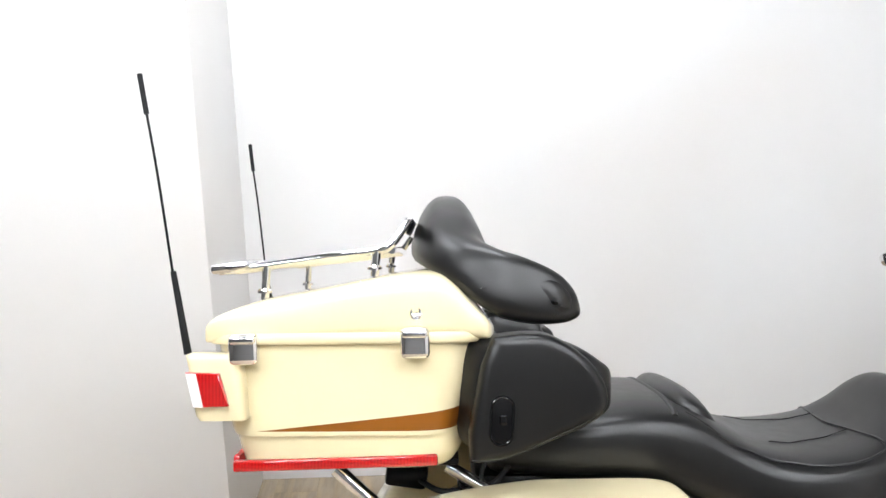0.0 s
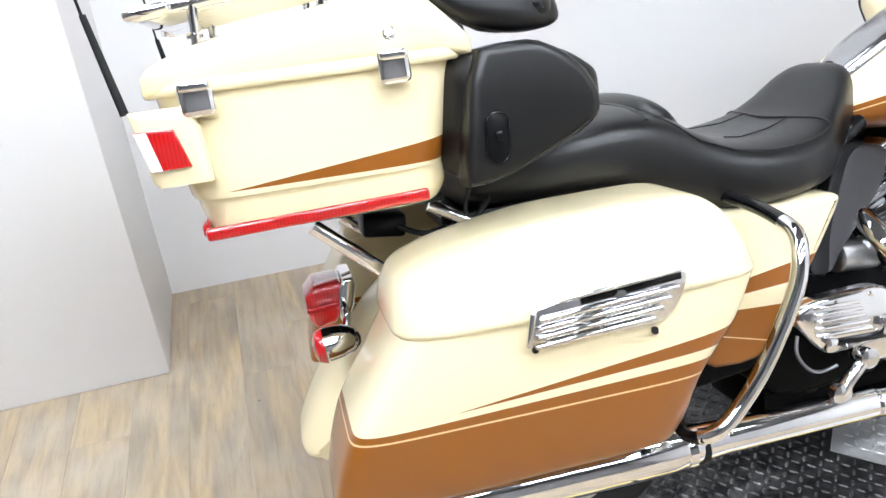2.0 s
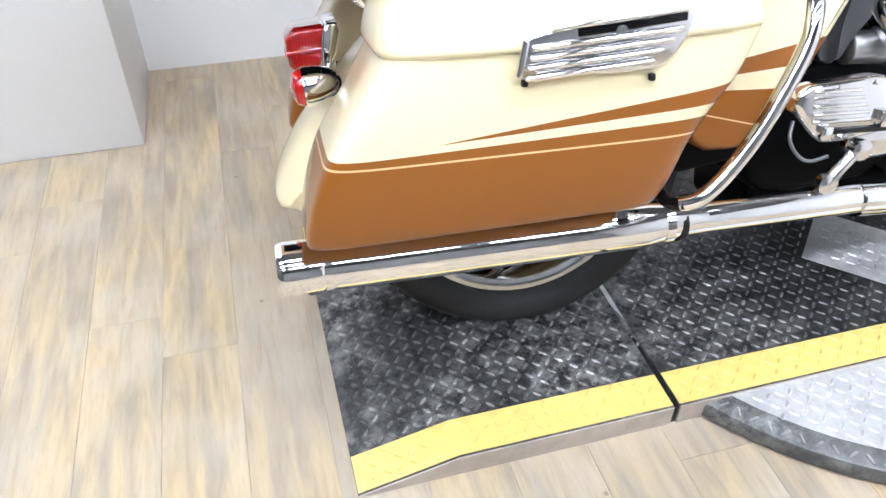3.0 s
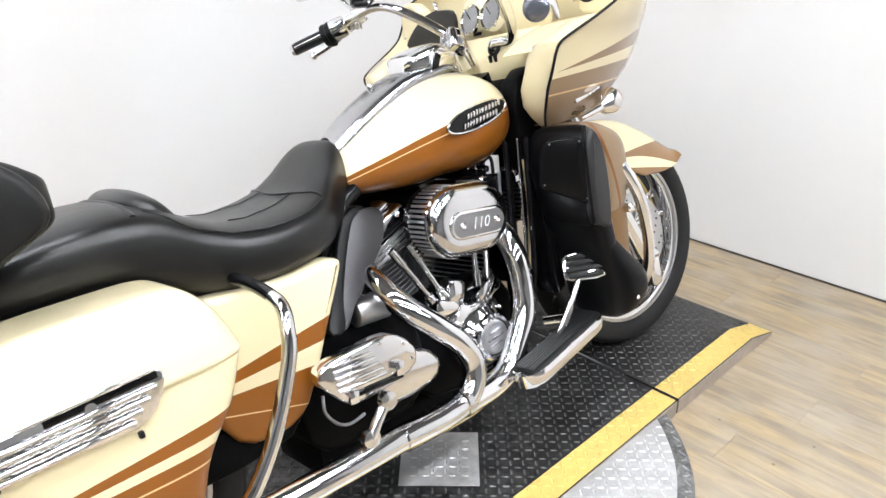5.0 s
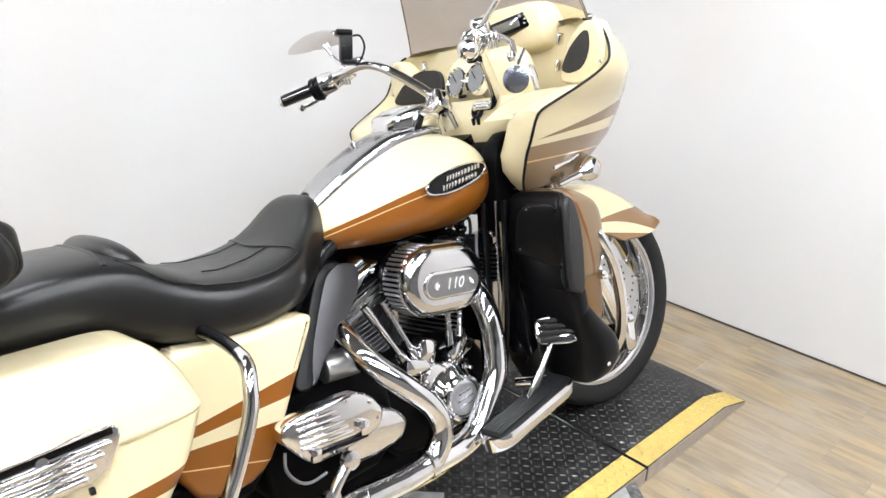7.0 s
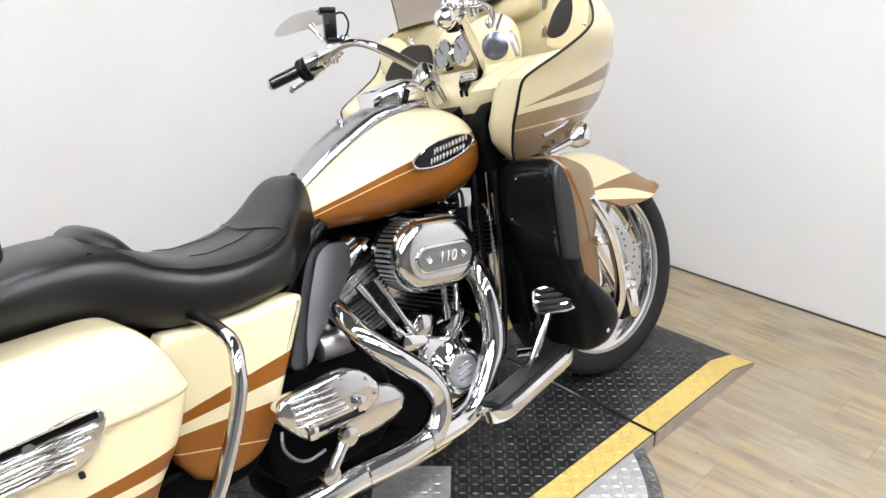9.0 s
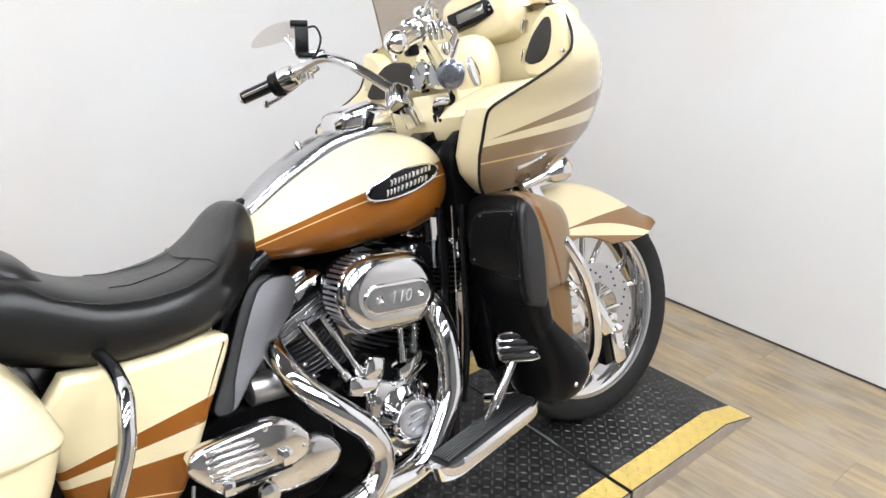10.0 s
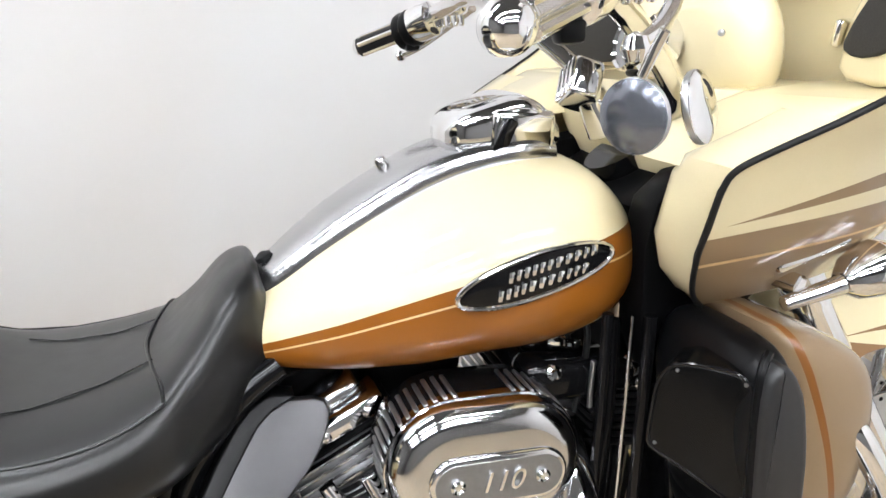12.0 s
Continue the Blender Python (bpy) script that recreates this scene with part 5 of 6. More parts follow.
# ---- lower fairings with black glove boxes ----
for y in (-1, 1):
    low = part("lower_fairing", levels([(z, x0, x1, y * .27 - d, y * .27 + d) for z, x0, x1, d in ((.540, 1.240, 1.330, .080), (.556, 1.236, 1.352, .096), (.61, 1.234, 1.366, .104), (.66, 1.234, 1.371, .106), (.70, 1.234, 1.368, .104), (.728, 1.234, 1.352, .100), (.748, 1.236, 1.322, .092), (.765, 1.238, 1.288, .080), (.774, 1.24, 1.262, .060))], 3.2, 4, 36), LOWER_PAINT, bike, "tan metallic lower leg fairing with a copper stripe")
    part("fairing_insert", levels([(z, x0, x1, y * .27 - d, y * .27 + d) for z, x0, x1, d in ((.335, 1.25, 1.33, .05), (.36, 1.25, 1.356, .068), (.43, 1.25, 1.364, .082), (.52, 1.245, 1.362, .092), (.60, 1.235, 1.345, .092))], 3.0, 4, 32), BROWN_PAINT, low, "brown and tan lower insert")
    part("insert_clip", lathe([(.010, 0), (.010, .006), (.004, .009), (.0005, .009)], (1.322, y * .345, .555), (.5, y, 0), 16), CHROME, low, "small chrome clip")
    box = part("glove_box", levels([(z, x0, x1, y * .292 - d, y * .292 + d) for z, x0, x1, d in ((.530, 1.200, 1.228, .055), (.542, 1.186, 1.238, .082), (.62, 1.172, 1.242, .094), (.70, 1.168, 1.242, .096), (.745, 1.178, 1.238, .092), (.766, 1.192, 1.230, .076), (.774, 1.205, 1.222, .050))], 3.2, 4, 44), PLASTIC, bike, "black vented glove box")
    outline = [(-.038, .606), (-.039, .700), (-.036, .738), (-.020, .752), (.041, .753), (.060, .728), (.066, .690), (.072, .650), (.060, .640), (.023, .622), (-.019, .598), (-.032, .596)]
    face = pose(1.1645, y * .3445, 0, 0, 0, 90 - y * 42)
    door = part("glove_box_door", slab(outline, -.045, .006, .004, 3, 1), SCUFFED, box, "scuffed black glove box door")
    door.matrix_basis = face
    rim = [Vector((u, .0045, z)) for u, z in [(v.x, v.y) for v in rounded(outline, 2)]]
    part("door_rim", tube(rim + [rim[0]], .0022, 1, 6, smooth=False), GLOSSBLACK, door, "raised door rim")
    for u, z in ((-.030, .740), (.038, .744), (-.030, .606), (.062, .652)):
        part("door_screw", lathe([(.0022, 0), (.0022, .0012), (.0005, .0016)], (u, .006, z), (0, 1, 0), 12), CAST, door)
    part("box_lip", slab([(1.180, .546), (1.181, .64), (1.184, .72), (1.192, .752), (1.206, .766), (1.224, .752), (1.238, .72), (1.245, .66), (1.243, .60), (1.237, .535), (1.22, .522)], y * .360, y * .393, .010, 4, 1), LIPBLACK, box, "rounded black front lip band")
    bar("lip_ridge", [(1.182, y * .380, .546), (1.182, y * .380, .64), (1.186, y * .380, .72), (1.194, y * .376, .754), (1.208, y * .368, .768)], .005, PLASTIC, box, "raised edge between door and lip", 6, 8)
    part("box_ledge", levels([(z, x0, x1, y * .292 - d, y * .292 + d) for z, x0, x1, d in ((.430, 1.215, 1.262, .085), (.46, 1.206, 1.262, .092), (.50, 1.196, 1.262, .094), (.545, 1.190, 1.262, .090))], 3.6, 3, 36), PLASTIC, box, "black lower ledge")
    guard = bar("engine_guard", [(1.318, y * .335, .672), (1.330, y * .364, .646), (1.352, y * .374, .600), (1.372, y * .374, .556), (1.390, y * .370, .490), (1.398, y * .364, .420), (1.392, y * .350, .350), (1.365, y * .310, .290), (1.310, y * .220, .250), (1.240, y * .110, .235)], .0150, CHROME, bike, "chrome engine guard hoop", 8, 16)
    part("guard_bracket", rbox((1.352, y * .360, .535), (.060, .018, .014), .004, (0, 18, 0)), CHROME, guard, "chrome bracket")
    part("guard_clip", lathe([(.012, -.008), (.012, .008), (.007, .012), (.0005, .012)], (1.325, y * .372, .545), (0, y, 0), 16), CHROME, guard, "chrome bracket bolt")
    part("leg_shield", levels([(.288, 1.23, 1.275, y * .31 - .06, y * .31 + .06), (.302, 1.222, 1.318, y * .305 - .088, y * .305 + .088), (.345, 1.216, 1.352, y * .305 - .105, y * .305 + .105), (.39, 1.214, 1.346, y * .303 - .106, y * .303 + .106), (.43, 1.210, 1.316, y * .298 - .10, y * .298 + .10), (.48, 1.200, 1.276, y * .29 - .094, y * .29 + .094), (.52, 1.190, 1.256, y * .285 - .09, y * .285 + .09), (.56, 1.185, 1.244, y * .28 - .08, y * .28 + .08)], 3.0, 4, 40), PLASTIC, bike, "black plastic leg shield")
    part("shield_screw", lathe([(.006, 0), (.006, .003), (.0005, .004)], (1.270, y * .408, .335), (0, y, 0), 12), CHROME, bike, "small chrome screw")
    part("inner_cowl", slab([(1.19, .60), (1.20, .72), (1.22, .76), (1.26, .75), (1.27, .60), (1.24, .36), (1.19, .34)], y * .22, y * .14, .01, 2, 1), GLOSSBLACK, bike, "black inner cowl")


# ---- engine ----
part("crankcase", slab([(.76, .25), (.78, .40), (.84, .455), (.93, .44), (1.03, .45), (1.11, .40), (1.13, .29), (1.09, .20), (.83, .185)], -.135, .135, .02, 3, 1), ENGINE, bike, "black engine crankcase")
part("gearbox", slab([(.46, .26), (.48, .43), (.56, .47), (.76, .47), (.80, .40), (.80, .22), (.52, .20)], -.15, .15, .02, 3, 1), ENGINE, bike, "black gearbox")
part("oil_pan", rbox((.80, 0, .175), (.60, .22, .09), .02), ENGINE, bike, "black oil pan")
part("battery_box", rbox((.43, 0, .50), (.30, .26, .22), .02), PLASTIC, bike, "black battery box")
part("inner_panel", rbox((.30, 0, .45), (.20, .30, .30), .02), PLASTIC, bike, "black inner panel")


def cylinder(base, lean, name):
    ax = Vector((math.sin(radians(lean)), 0, math.cos(radians(lean))))
    side = Vector((ax.z, 0, -ax.x))
    b = Vector(base)
    barrel = part("cylinder", lathe([(.054, -.02), (.054, .20)], b, ax, 28), ENGINE, bike, name)
    for i in range(15):
        h = .012 + i * .0118
        r = .081 if i < 13 else .084
        part("cooling_fin", lathe([(.050, h - .0012), (r - .002, h - .0018), (r, h), (r - .002, h + .0018), (.050, h + .0012)], b, ax, 32), CAST, barrel)
    tilt = -lean

    def at(u, v, w):
        q = b + side * u + ax * w
        return (q.x, v, q.z)

    head = part("cylinder_head", rbox(at(0, 0, .215), (.17, .19, .050), .010, (0, lean, 0)), CAST, bike, "finned cylinder head")
    for i in range(4):
        part("head_fin", rbox(at(0, 0, .197 + i * .0125), (.185, .205, .0045), .0015, (0, lean, 0)), POLISHED, head)
    rocker = part("rocker_box", rbox(at(0, -.002, .262), (.178, .188, .036), .012, (0, lean, 0), seg=3), CHROME if lean < 0 else GLOSSBLACK, bike, "rocker box")
    part("rocker_cap", rbox(at(0, 0, .288), (.140, .150, .028), .012, (0, lean, 0), seg=3), POLISHED if lean < 0 else GLOSSBLACK, rocker)
    part("rocker_gasket", rbox(at(0, -.002, .2445), (.182, .192, .004), .001, (0, lean, 0)), ENGINE, rocker)
    part("rocker_gasket", rbox(at(0, 0, .2785), (.150, .160, .003), .001, (0, lean, 0)), ENGINE, rocker)
    for u in (-.062, 0, .062):
        part("head_bolt", lathe([(.008, 0), (.008, .008), (.004, .011), (.0005, .011)], at(u, -.09, .262), (0, -1, 0), 12), CHROME, rocker)
    return ax, b


def pushrods(foot, head):
    for dx in (-.016, .016):
        a, b = Vector((foot[0] + dx, foot[1], foot[2])), Vector((head[0] + dx * 1.6, head[1], head[2]))
        rod = bar("pushrod_tube", [a.lerp(b, .12), a.lerp(b, .98)], .0075, CHROME, bike, "chrome pushrod tube")
        bar("pushrod_base", [a, a.lerp(b, .2)], .012, CHROME, rod)
        bar("pushrod_collar", [a.lerp(b, .72), a.lerp(b, .98)], .0105, CHROME, rod)
    part("tappet_block", rbox((foot[0], foot[1] + .004, foot[2] - .008), (.075, .055, .040), .008, (0, 20 if foot[0] < .95 else -20, 0)), CHROME, bike, "chrome tappet block")


cylinder((.882, 0, .385), -22.5, "black finned rear cylinder")
cylinder((1.020, 0, .390), 22.5, "black finned front cylinder")
pushrods((.868, -.160, .425), (.795, -.135, .590))
pushrods((1.000, -.160, .430), (1.045, -.135, .60))
cover = part("cam_cover", slab([(.872, .385), (.90, .425), (.95, .40), (1.0, .41), (1.035, .38), (1.035, .30), (1.00, .235), (.93, .222), (.885, .26), (.865, .32)], -.175, -.120, .014, 4, 1), CHROME, bike, "chrome cam cover")
part("cam_dome", lathe([(.072, 0), (.075, .004), (.073, .016), (.064, .024), (.058, .030), (.057, .044), (.053, .047), (.048, .046), (.046, .041), (.0005, .043)], (.966, -.168, .314), (0, -1, 0), 44), CHROME, cover, "round chrome timer cover")
part("dome_emblem", lathe([(.042, 0), (.042, .003), (.036, .005), (.031, .003), (.0005, .004)], (.966, -.208, .314), (0, -1, 0), 28), BRUSHED, cover, "brushed round emblem")
for i in (-1, 0, 1):
    part("emblem_bar", rbox((.966, -.2125, .314 + i * .016), (.052 - abs(i) * .012, .004, .007), .0015, (0, -8, 0)), CHROME, cover)
for x, z in ((.888, .372), (.902, .412), (.948, .398), (1.002, .402), (1.026, .366), (1.026, .296), (.992, .246), (.930, .236), (.890, .270), (.876, .322)):
    part("cover_bolt", lathe([(.0065, 0), (.0065, .005), (.003, .008), (.0005, .008)], (x, -.174, z), (0, -1, 0), 12), CHROME, cover)
part("oil_filter", lathe([(.036, 0), (.038, .004), (.038, .07), (.034, .078), (.0005, .08)], (1.09, -.08, .29), (.9, -.3, 0), 28), CHROME, bike, "chrome oil filter")
part("lifter_cover", rbox((.905, -.155, .445), (.05, .05, .06), .012, (0, 22, 0)), CHROME, bike, "chrome lifter cover")

# air cleaner
AX, AZ, TILT_AC = .953, .611, -6.5
cleaner = part("air_cleaner", plate(stadium(AX, AZ, .036, .083, TILT_AC, 16), -.125, -.212, .004, 2), GLOSSBLACK, bike, "oval chrome air cleaner")
for k in range(46):
    ring_pts = stadium(AX, AZ, .036, .083, TILT_AC, 22)
    x, z = ring_pts[k]
    x2, z2 = ring_pts[(k + 1) % len(ring_pts)]
    part("filter_pleat", rbox((x, -.180, z), (.0055, .060, .006), .001, (0, -math.degrees(math.atan2(z2 - z, x2 - x)), 0), seg=1), BRUSHED, cleaner)
shell_ac = bmesh.new()
rings = []
for inset, y in ((.0, -.205), (.0, -.222), (.004, -.232), (.012, -.239), (.022, -.243), (.034, -.2435)):
    rings.append([Vector((x, y, z)) for x, z in stadium(AX, AZ, .038, .082 - inset, TILT_AC, 16)])
face = part("cleaner_cover", loft(rings, bm=shell_ac), COVER, cleaner, "chrome oval cover")
part("cover_rim", loft([[Vector((x, y, z)) for x, z in stadium(AX, AZ, .037, r - .005, TILT_AC, 16)] for r, y in ((.0865, -.198), (.0895, -.200), (.0895, -.214), (.0865, -.216))], cap=False), CHROME, cleaner)
inset = part("cover_inset", plate(stadium(AX + .008, AZ - .008, .052, .0330, TILT_AC, 14), -.236, -.2485, .004, 3), CHROME, cleaner, "chrome oval medallion")
part("inset_field", plate(stadium(AX + .008, AZ - .008, .052, .0265, TILT_AC, 14), -.244, -.2492, .001, 1), MEDAL, cleaner, "brushed medallion field")
for s in (-1, 1):
    t = radians(TILT_AC)
    part("cover_screw", lathe([(.009, 0), (.009, .004), (.006, .006), (.004, .004), (.0005, .004)], (AX + .008 + s * .052 * math.cos(t), -.249, AZ - .008 + s * .052 * math.sin(t)), (0, -1, 0), 18), CHROME, cleaner)
font = bpy.data.curves.new("numerals", "FONT")
font.body, font.size, font.extrude, font.align_x, font.align_y = "110", .036, .0028, "CENTER", "CENTER"
font.shear = .25
tmp_ob = bpy.data.objects.new("numerals", font)
scene.collection.objects.link(tmp_ob)
bpy.context.view_layer.update()
digits = bpy.data.meshes.new_from_object(tmp_ob.evaluated_get(bpy.context.evaluated_depsgraph_get()))
bpy.data.objects.remove(tmp_ob)
digits.materials.append(CHROME)
number = new("numerals", digits)
number.parent = cleaner
number.matrix_basis = pose(AX + .008, -.2500, AZ - .008, 90, -TILT_AC, 0)
cleaner.matrix_basis = pose(0, .016, 0)
number["label"] = "raised chrome numerals 110"
front_head = part("finned_head", rbox((1.165, -.105, .590), (.078, .060, .090), .008, (0, 14, 0)), ENGINE, bike, "black finned front cylinder head")
for k in range(8):
    h = -.040 + k * .0115
    part("head_fin", rbox((1.165 + h * math.sin(radians(14)), -.112, .590 + h * math.cos(radians(14))), (.094 - .004 * abs(k - 5), .066, .0042), .0012, (0, 14, 0)), LIPBLACK, front_head)
for x, z in ((1.148, .630), (1.198, .618)):
    part("head_bolt", lathe([(.006, 0), (.006, .004), (.003, .006), (.0005, .006)], (x, -.146, z), (0, -1, 0), 12), CHROME, front_head)
part("breather_box", rbox((1.112, -.115, .652), (.165, .06, .058), .018, (0, 9, 0), seg=3), GLOSSBLACK, bike, "gloss black breather box")
part("throttle_body", lathe([(.03, 0), (.03, .12)], (.95, -.02, .60), (0, -1, 0), 20), ENGINE, bike, "black throttle body")
for bx, bz in ((1.070, .676), (1.148, .682), (1.182, .668), (1.194, .634)):
    fitting = part("breather_bolt", lathe([(.010, 0), (.010, .008), (.006, .011), (.006, .018), (.0005, .019)], (bx, -.142, bz), (0, -1, .2), 12), CHROME, bike, "chrome hose fitting")
bar("breather_band", [(1.118, -.149, .618), (1.122, -.1475, .650), (1.126, -.149, .682)], .004, BRUSHED, bike, "alloy band")
bar("spark_lead", [(1.10, -.09, .69), (1.13, -.12, .72), (1.12, -.13, .66), (1.10, -.14, .61)], .0045, RUBBER, bike, "black lead")
part("ignition_coil", rbox((.955, 0, .705), (.10, .10, .03), .006), ENGINE, bike, "black coil under the tank")
for x, z, w in ((1.10, .70, .05), (1.13, .655, .03), (1.145, .60, .03), (1.12, .735, .04)):
    part("bracket", rbox((x, -.105, z), (w, .03, .016), .004, (0, random.uniform(-30, 30), 0)), CHROME, bike, "small chrome bracket")

# gearbox side: chrome ribbed cover with its lever
tc = part("transmission_cover", slab([(.450, .428), (.456, .452), (.478, .463), (.543, .466), (.617, .468), (.658, .452), (.690, .408), (.676, .372), (.60, .358), (.516, .354), (.490, .375), (.466, .405)], -.245, -.285, .010, 4, 1), CHROME, bike, "chrome ribbed transmission cover")
for i in range(5):
    z = .396 + i * .0135
    part("cover_rib", rbox((.545 - i * .004, -.2865, z), (.118 - i * .006, .008, .0075), .0035, (0, 3, 0), seg=3), CHROME, tc)
part("cover_band", rbox((.572, -.287, .376), (.130, .010, .010), .003, (0, 3, 0)), GLOSSBLACK, tc, "dark lower band")
for x, z in ((.49, .425), (.53, .455), (.60, .457), (.655, .435), (.67, .395)):
    part("cover_screw", lathe([(.005, 0), (.005, .003), (.0005, .004)], (x, -.284, z), (0, -1, 0), 12), CHROME, tc)
part("cover_block", rbox((.628, -.290, .392), (.022, .018, .030), .004, (0, 6, 0)), CHROME, tc)
part("cover_block", rbox((.513, -.288, .378), (.022, .018, .026), .004, (0, 6, 0)), CHROME, tc)
part("side_housing", slab([(.58, .320), (.60, .390), (.67, .406), (.728, .392), (.758, .352), (.738, .314), (.64, .304)], -.21, -.268, .012, 4, 1), CHROME, bike, "chrome starter housing")
lever = bar("shift_arm", [(.578, -.300, .345), (.545, -.303, .315), (.522, -.303, .288)], .012, POLISHED, bike, "polished link arm")
for x, z in ((.578, .345), (.522, .288)):
    part("arm_eye", lathe([(.019, -.008), (.019, .008), (.010, .011), (.0005, .011)], (x, -.303, z), (0, -1, 0), 24), POLISHED, lever)
bar("wire_loop", [(.46, -.27, .40), (.452, -.28, .37), (.47, -.285, .34), (.50, -.28, .325), (.535, -.28, .33)], .0032, CAST, bike, "thin braided oil line")
part("swingarm", slab([(-.06, .35), (.40, .40), (.46, .36), (.40, .30), (-.06, .30)], -.20, -.16, .012, 3, 1), ENGINE, bike, "black swingarm")
part("swingarm", slab([(-.06, .35), (.40, .40), (.46, .36), (.40, .30), (-.06, .30)], .16, .20, .012, 3, 1), ENGINE, bike, "black swingarm")
bar("shock", [(.04, -.17, .37), (.18, -.16, .58)], .026, GLOSSBLACK, bike, "black shock absorber")

# starter motor and the clutter above the gearbox
part("starter_motor", lathe([(.022, 0), (.030, .006), (.031, .085), (.026, .095), (.012, .10), (.0005, .10)], (.62, -.165, .492), (1, 0, -.05), 24), BRUSHED, bike, "alloy starter motor")
for i in range(16):
    rng = random.Random(70 + i)
    x, z = rng.uniform(.49, .80), rng.uniform(.43, .57)
    if rng.random() < .6:
        part("gearbox_bolt", lathe([(.007, 0), (.007, .006), (.004, .009), (.0005, .009)], (x, -.150, z), (0, -1, 0), 10), rng.choice((CHROME, BRUSHED)), bike)
    else:
        bar("harness_lead", [(x, -.155, z), (x + rng.uniform(.02, .06), -.17, z + rng.uniform(-.03, .03)), (x + rng.uniform(.06, .11), -.16, z + rng.uniform(-.05, .02))], .004, rng.choice((RUBBER, BRUSHED)), bike)

# frame
for y in (-1, 1):
    bar("down_tube", [(1.255, y * .05, .86), (1.235, y * .07, .72), (1.165, y * .10, .42), (1.13, y * .11, .24), (1.05, y * .11, .155), (.55, y * .11, .15)], .019, GLOSSBLACK, bike, "black frame tube", 6, 14)
bar("backbone", [(1.27, 0, .86), (1.0, 0, .80), (.70, 0, .69), (.45, 0, .62)], .03, GLOSSBLACK, bike, "black frame backbone")
part("steering_head", lathe([(.045, 0), (.045, .20)], Vector((1.33, 0, .74)), RAKE, 24), GLOSSBLACK, bike, "black steering head")
part("oil_cooler", rbox((1.185, 0, .48), (.05, .20, .24), .008, (0, -14, 0)), ENGINE, bike, "black oil cooler")
part("fork_bib", rbox((1.28, 0, .80), (.10, .30, .20), .02, (0, -25, 0)), ENGINE, bike, "black plastic panel behind the fork")
for y in (-1, 1):
    part("bib_side", slab([(1.16, .68), (1.17, .88), (1.24, .93), (1.40, .90), (1.40, .80), (1.28, .72), (1.24, .66)], y * .20, y * .14, .01, 2, 1), ENGINE, bike, "black plastic fairing support")
bar("vertical_hose", [(1.175, -.19, .72), (1.160, -.20, .60), (1.135, -.20, .46), (1.12, -.19, .34)], .004, TAN, bike, "tan plastic hose")
bar("vertical_hose", [(1.15, -.16, .74), (1.13, -.17, .60), (1.10, -.17, .44), (1.09, -.16, .34)], .009, GLOSSBLACK, bike, "black hose")

# Black filler sheets, added so the see-through gaps read as deep shade.
part("frame_gap_shade", slab([(.64, .50), (.66, .72), (.72, .77), (.98, .77), (1.0, .62), (.92, .54), (.76, .48)], .0, .06, .01, 2, 1), ENGINE, bike, "black sheet added for the shade inside the frame")
part("tube_gap_shade", slab([(1.08, .22), (1.10, .60), (1.14, .80), (1.25, .80), (1.24, .60), (1.22, .22)], .02, .08, .01, 2, 1), ENGINE, bike, "black sheet added for the shade behind the frame tubes")
for dx, dy, r, mt in ((.0, -.205, .0028, CHROME), (.018, -.215, .008, GLOSSBLACK), (-.022, -.185, .007, GLOSSBLACK)):
    bar("frame_line", [(1.150 + dx, dy, .76), (1.135 + dx, dy, .62), (1.112 + dx, dy, .44), (1.095 + dx, dy + .02, .30)], r, mt, bike, "vertical line beside the frame", 5, 10)

# floorboards and brake pedal
for y in (-1, 1):
    m = pose(1.076, y * .310, .270, 0, -10.0, y * -3)

    def place(bm):
        bmesh.ops.transform(bm, matrix=m, verts=bm.verts)
        return bm

    outline = stadium(0, 0, .105, .060, 0, 10)
    rings = [[Vector((a * .95, b * .74 * q, z)) for a, b in outline] for q, z in ((.90, -.024), (1.0, -.016), (1.0, .004), (.95, .009))]
    board = part("floorboard", place(loft(rings)), CHROME, bike, "chrome footboard with black rubber ribs")
    part("board_rubber", place(rbox((0, 0, .010), (.276, .064, .010), .004)), RUBBER, board, "black rubber mat")
    for i in range(7):
        part("rubber_rib", place(rbox((0, -.0255 + i * .0085, .017), (.262, .0046, .007), .002, seg=1)), LIPBLACK, board)
    bar("board_bracket", [(1.0, y * .16, .22), (1.01, y * .26, .255)], .014, GLOSSBLACK, board)
PAD_OUT = Vector((-.75, -.45, .50)).normalized()
PAD_X = Vector((.55, -.83, 0))
PAD_X = (PAD_X - PAD_OUT * PAD_X.dot(PAD_OUT)).normalized()
PAD_UP = PAD_OUT.cross(PAD_X) * -1
pedal = part("brake_pedal", slab([(-.040, -.032), (.030, -.036), (.050, -.022), (.054, .010), (.044, .030), (-.030, .034), (-.050, .024), (-.054, -.018)], -.004, .014, .005, 3, 1), CHROME, bike, "chrome brake pedal with rubber ribs")
pedal.matrix_basis = Matrix.Translation((1.203, -.312, .428)) @ Matrix((PAD_X, -PAD_OUT, PAD_UP)).transposed().to_4x4() @ Matrix.Diagonal((1.08, 1, 1.10, 1))
for i in range(4):
    part("pedal_rib", rbox((-.002 + .002 * i, -.0075, -.0215 + i * .0145), (.088 - abs(i - 1.5) * .006, .010, .0108), .003, (0, 4, 0)), RUBBER, pedal)
bar("pedal_arm", [(1.198, -.300, .408), (1.178, -.306, .392), (1.140, -.308, .352), (1.105, -.302, .306), (1.080, -.295, .268)], .0085, CHROME, bike, "chrome brake pedal arm")
bar("pedal_link", [(1.196, -.298, .390), (1.160, -.292, .340), (1.128, -.290, .290)], .0075, CHROME, bike, "chrome link")
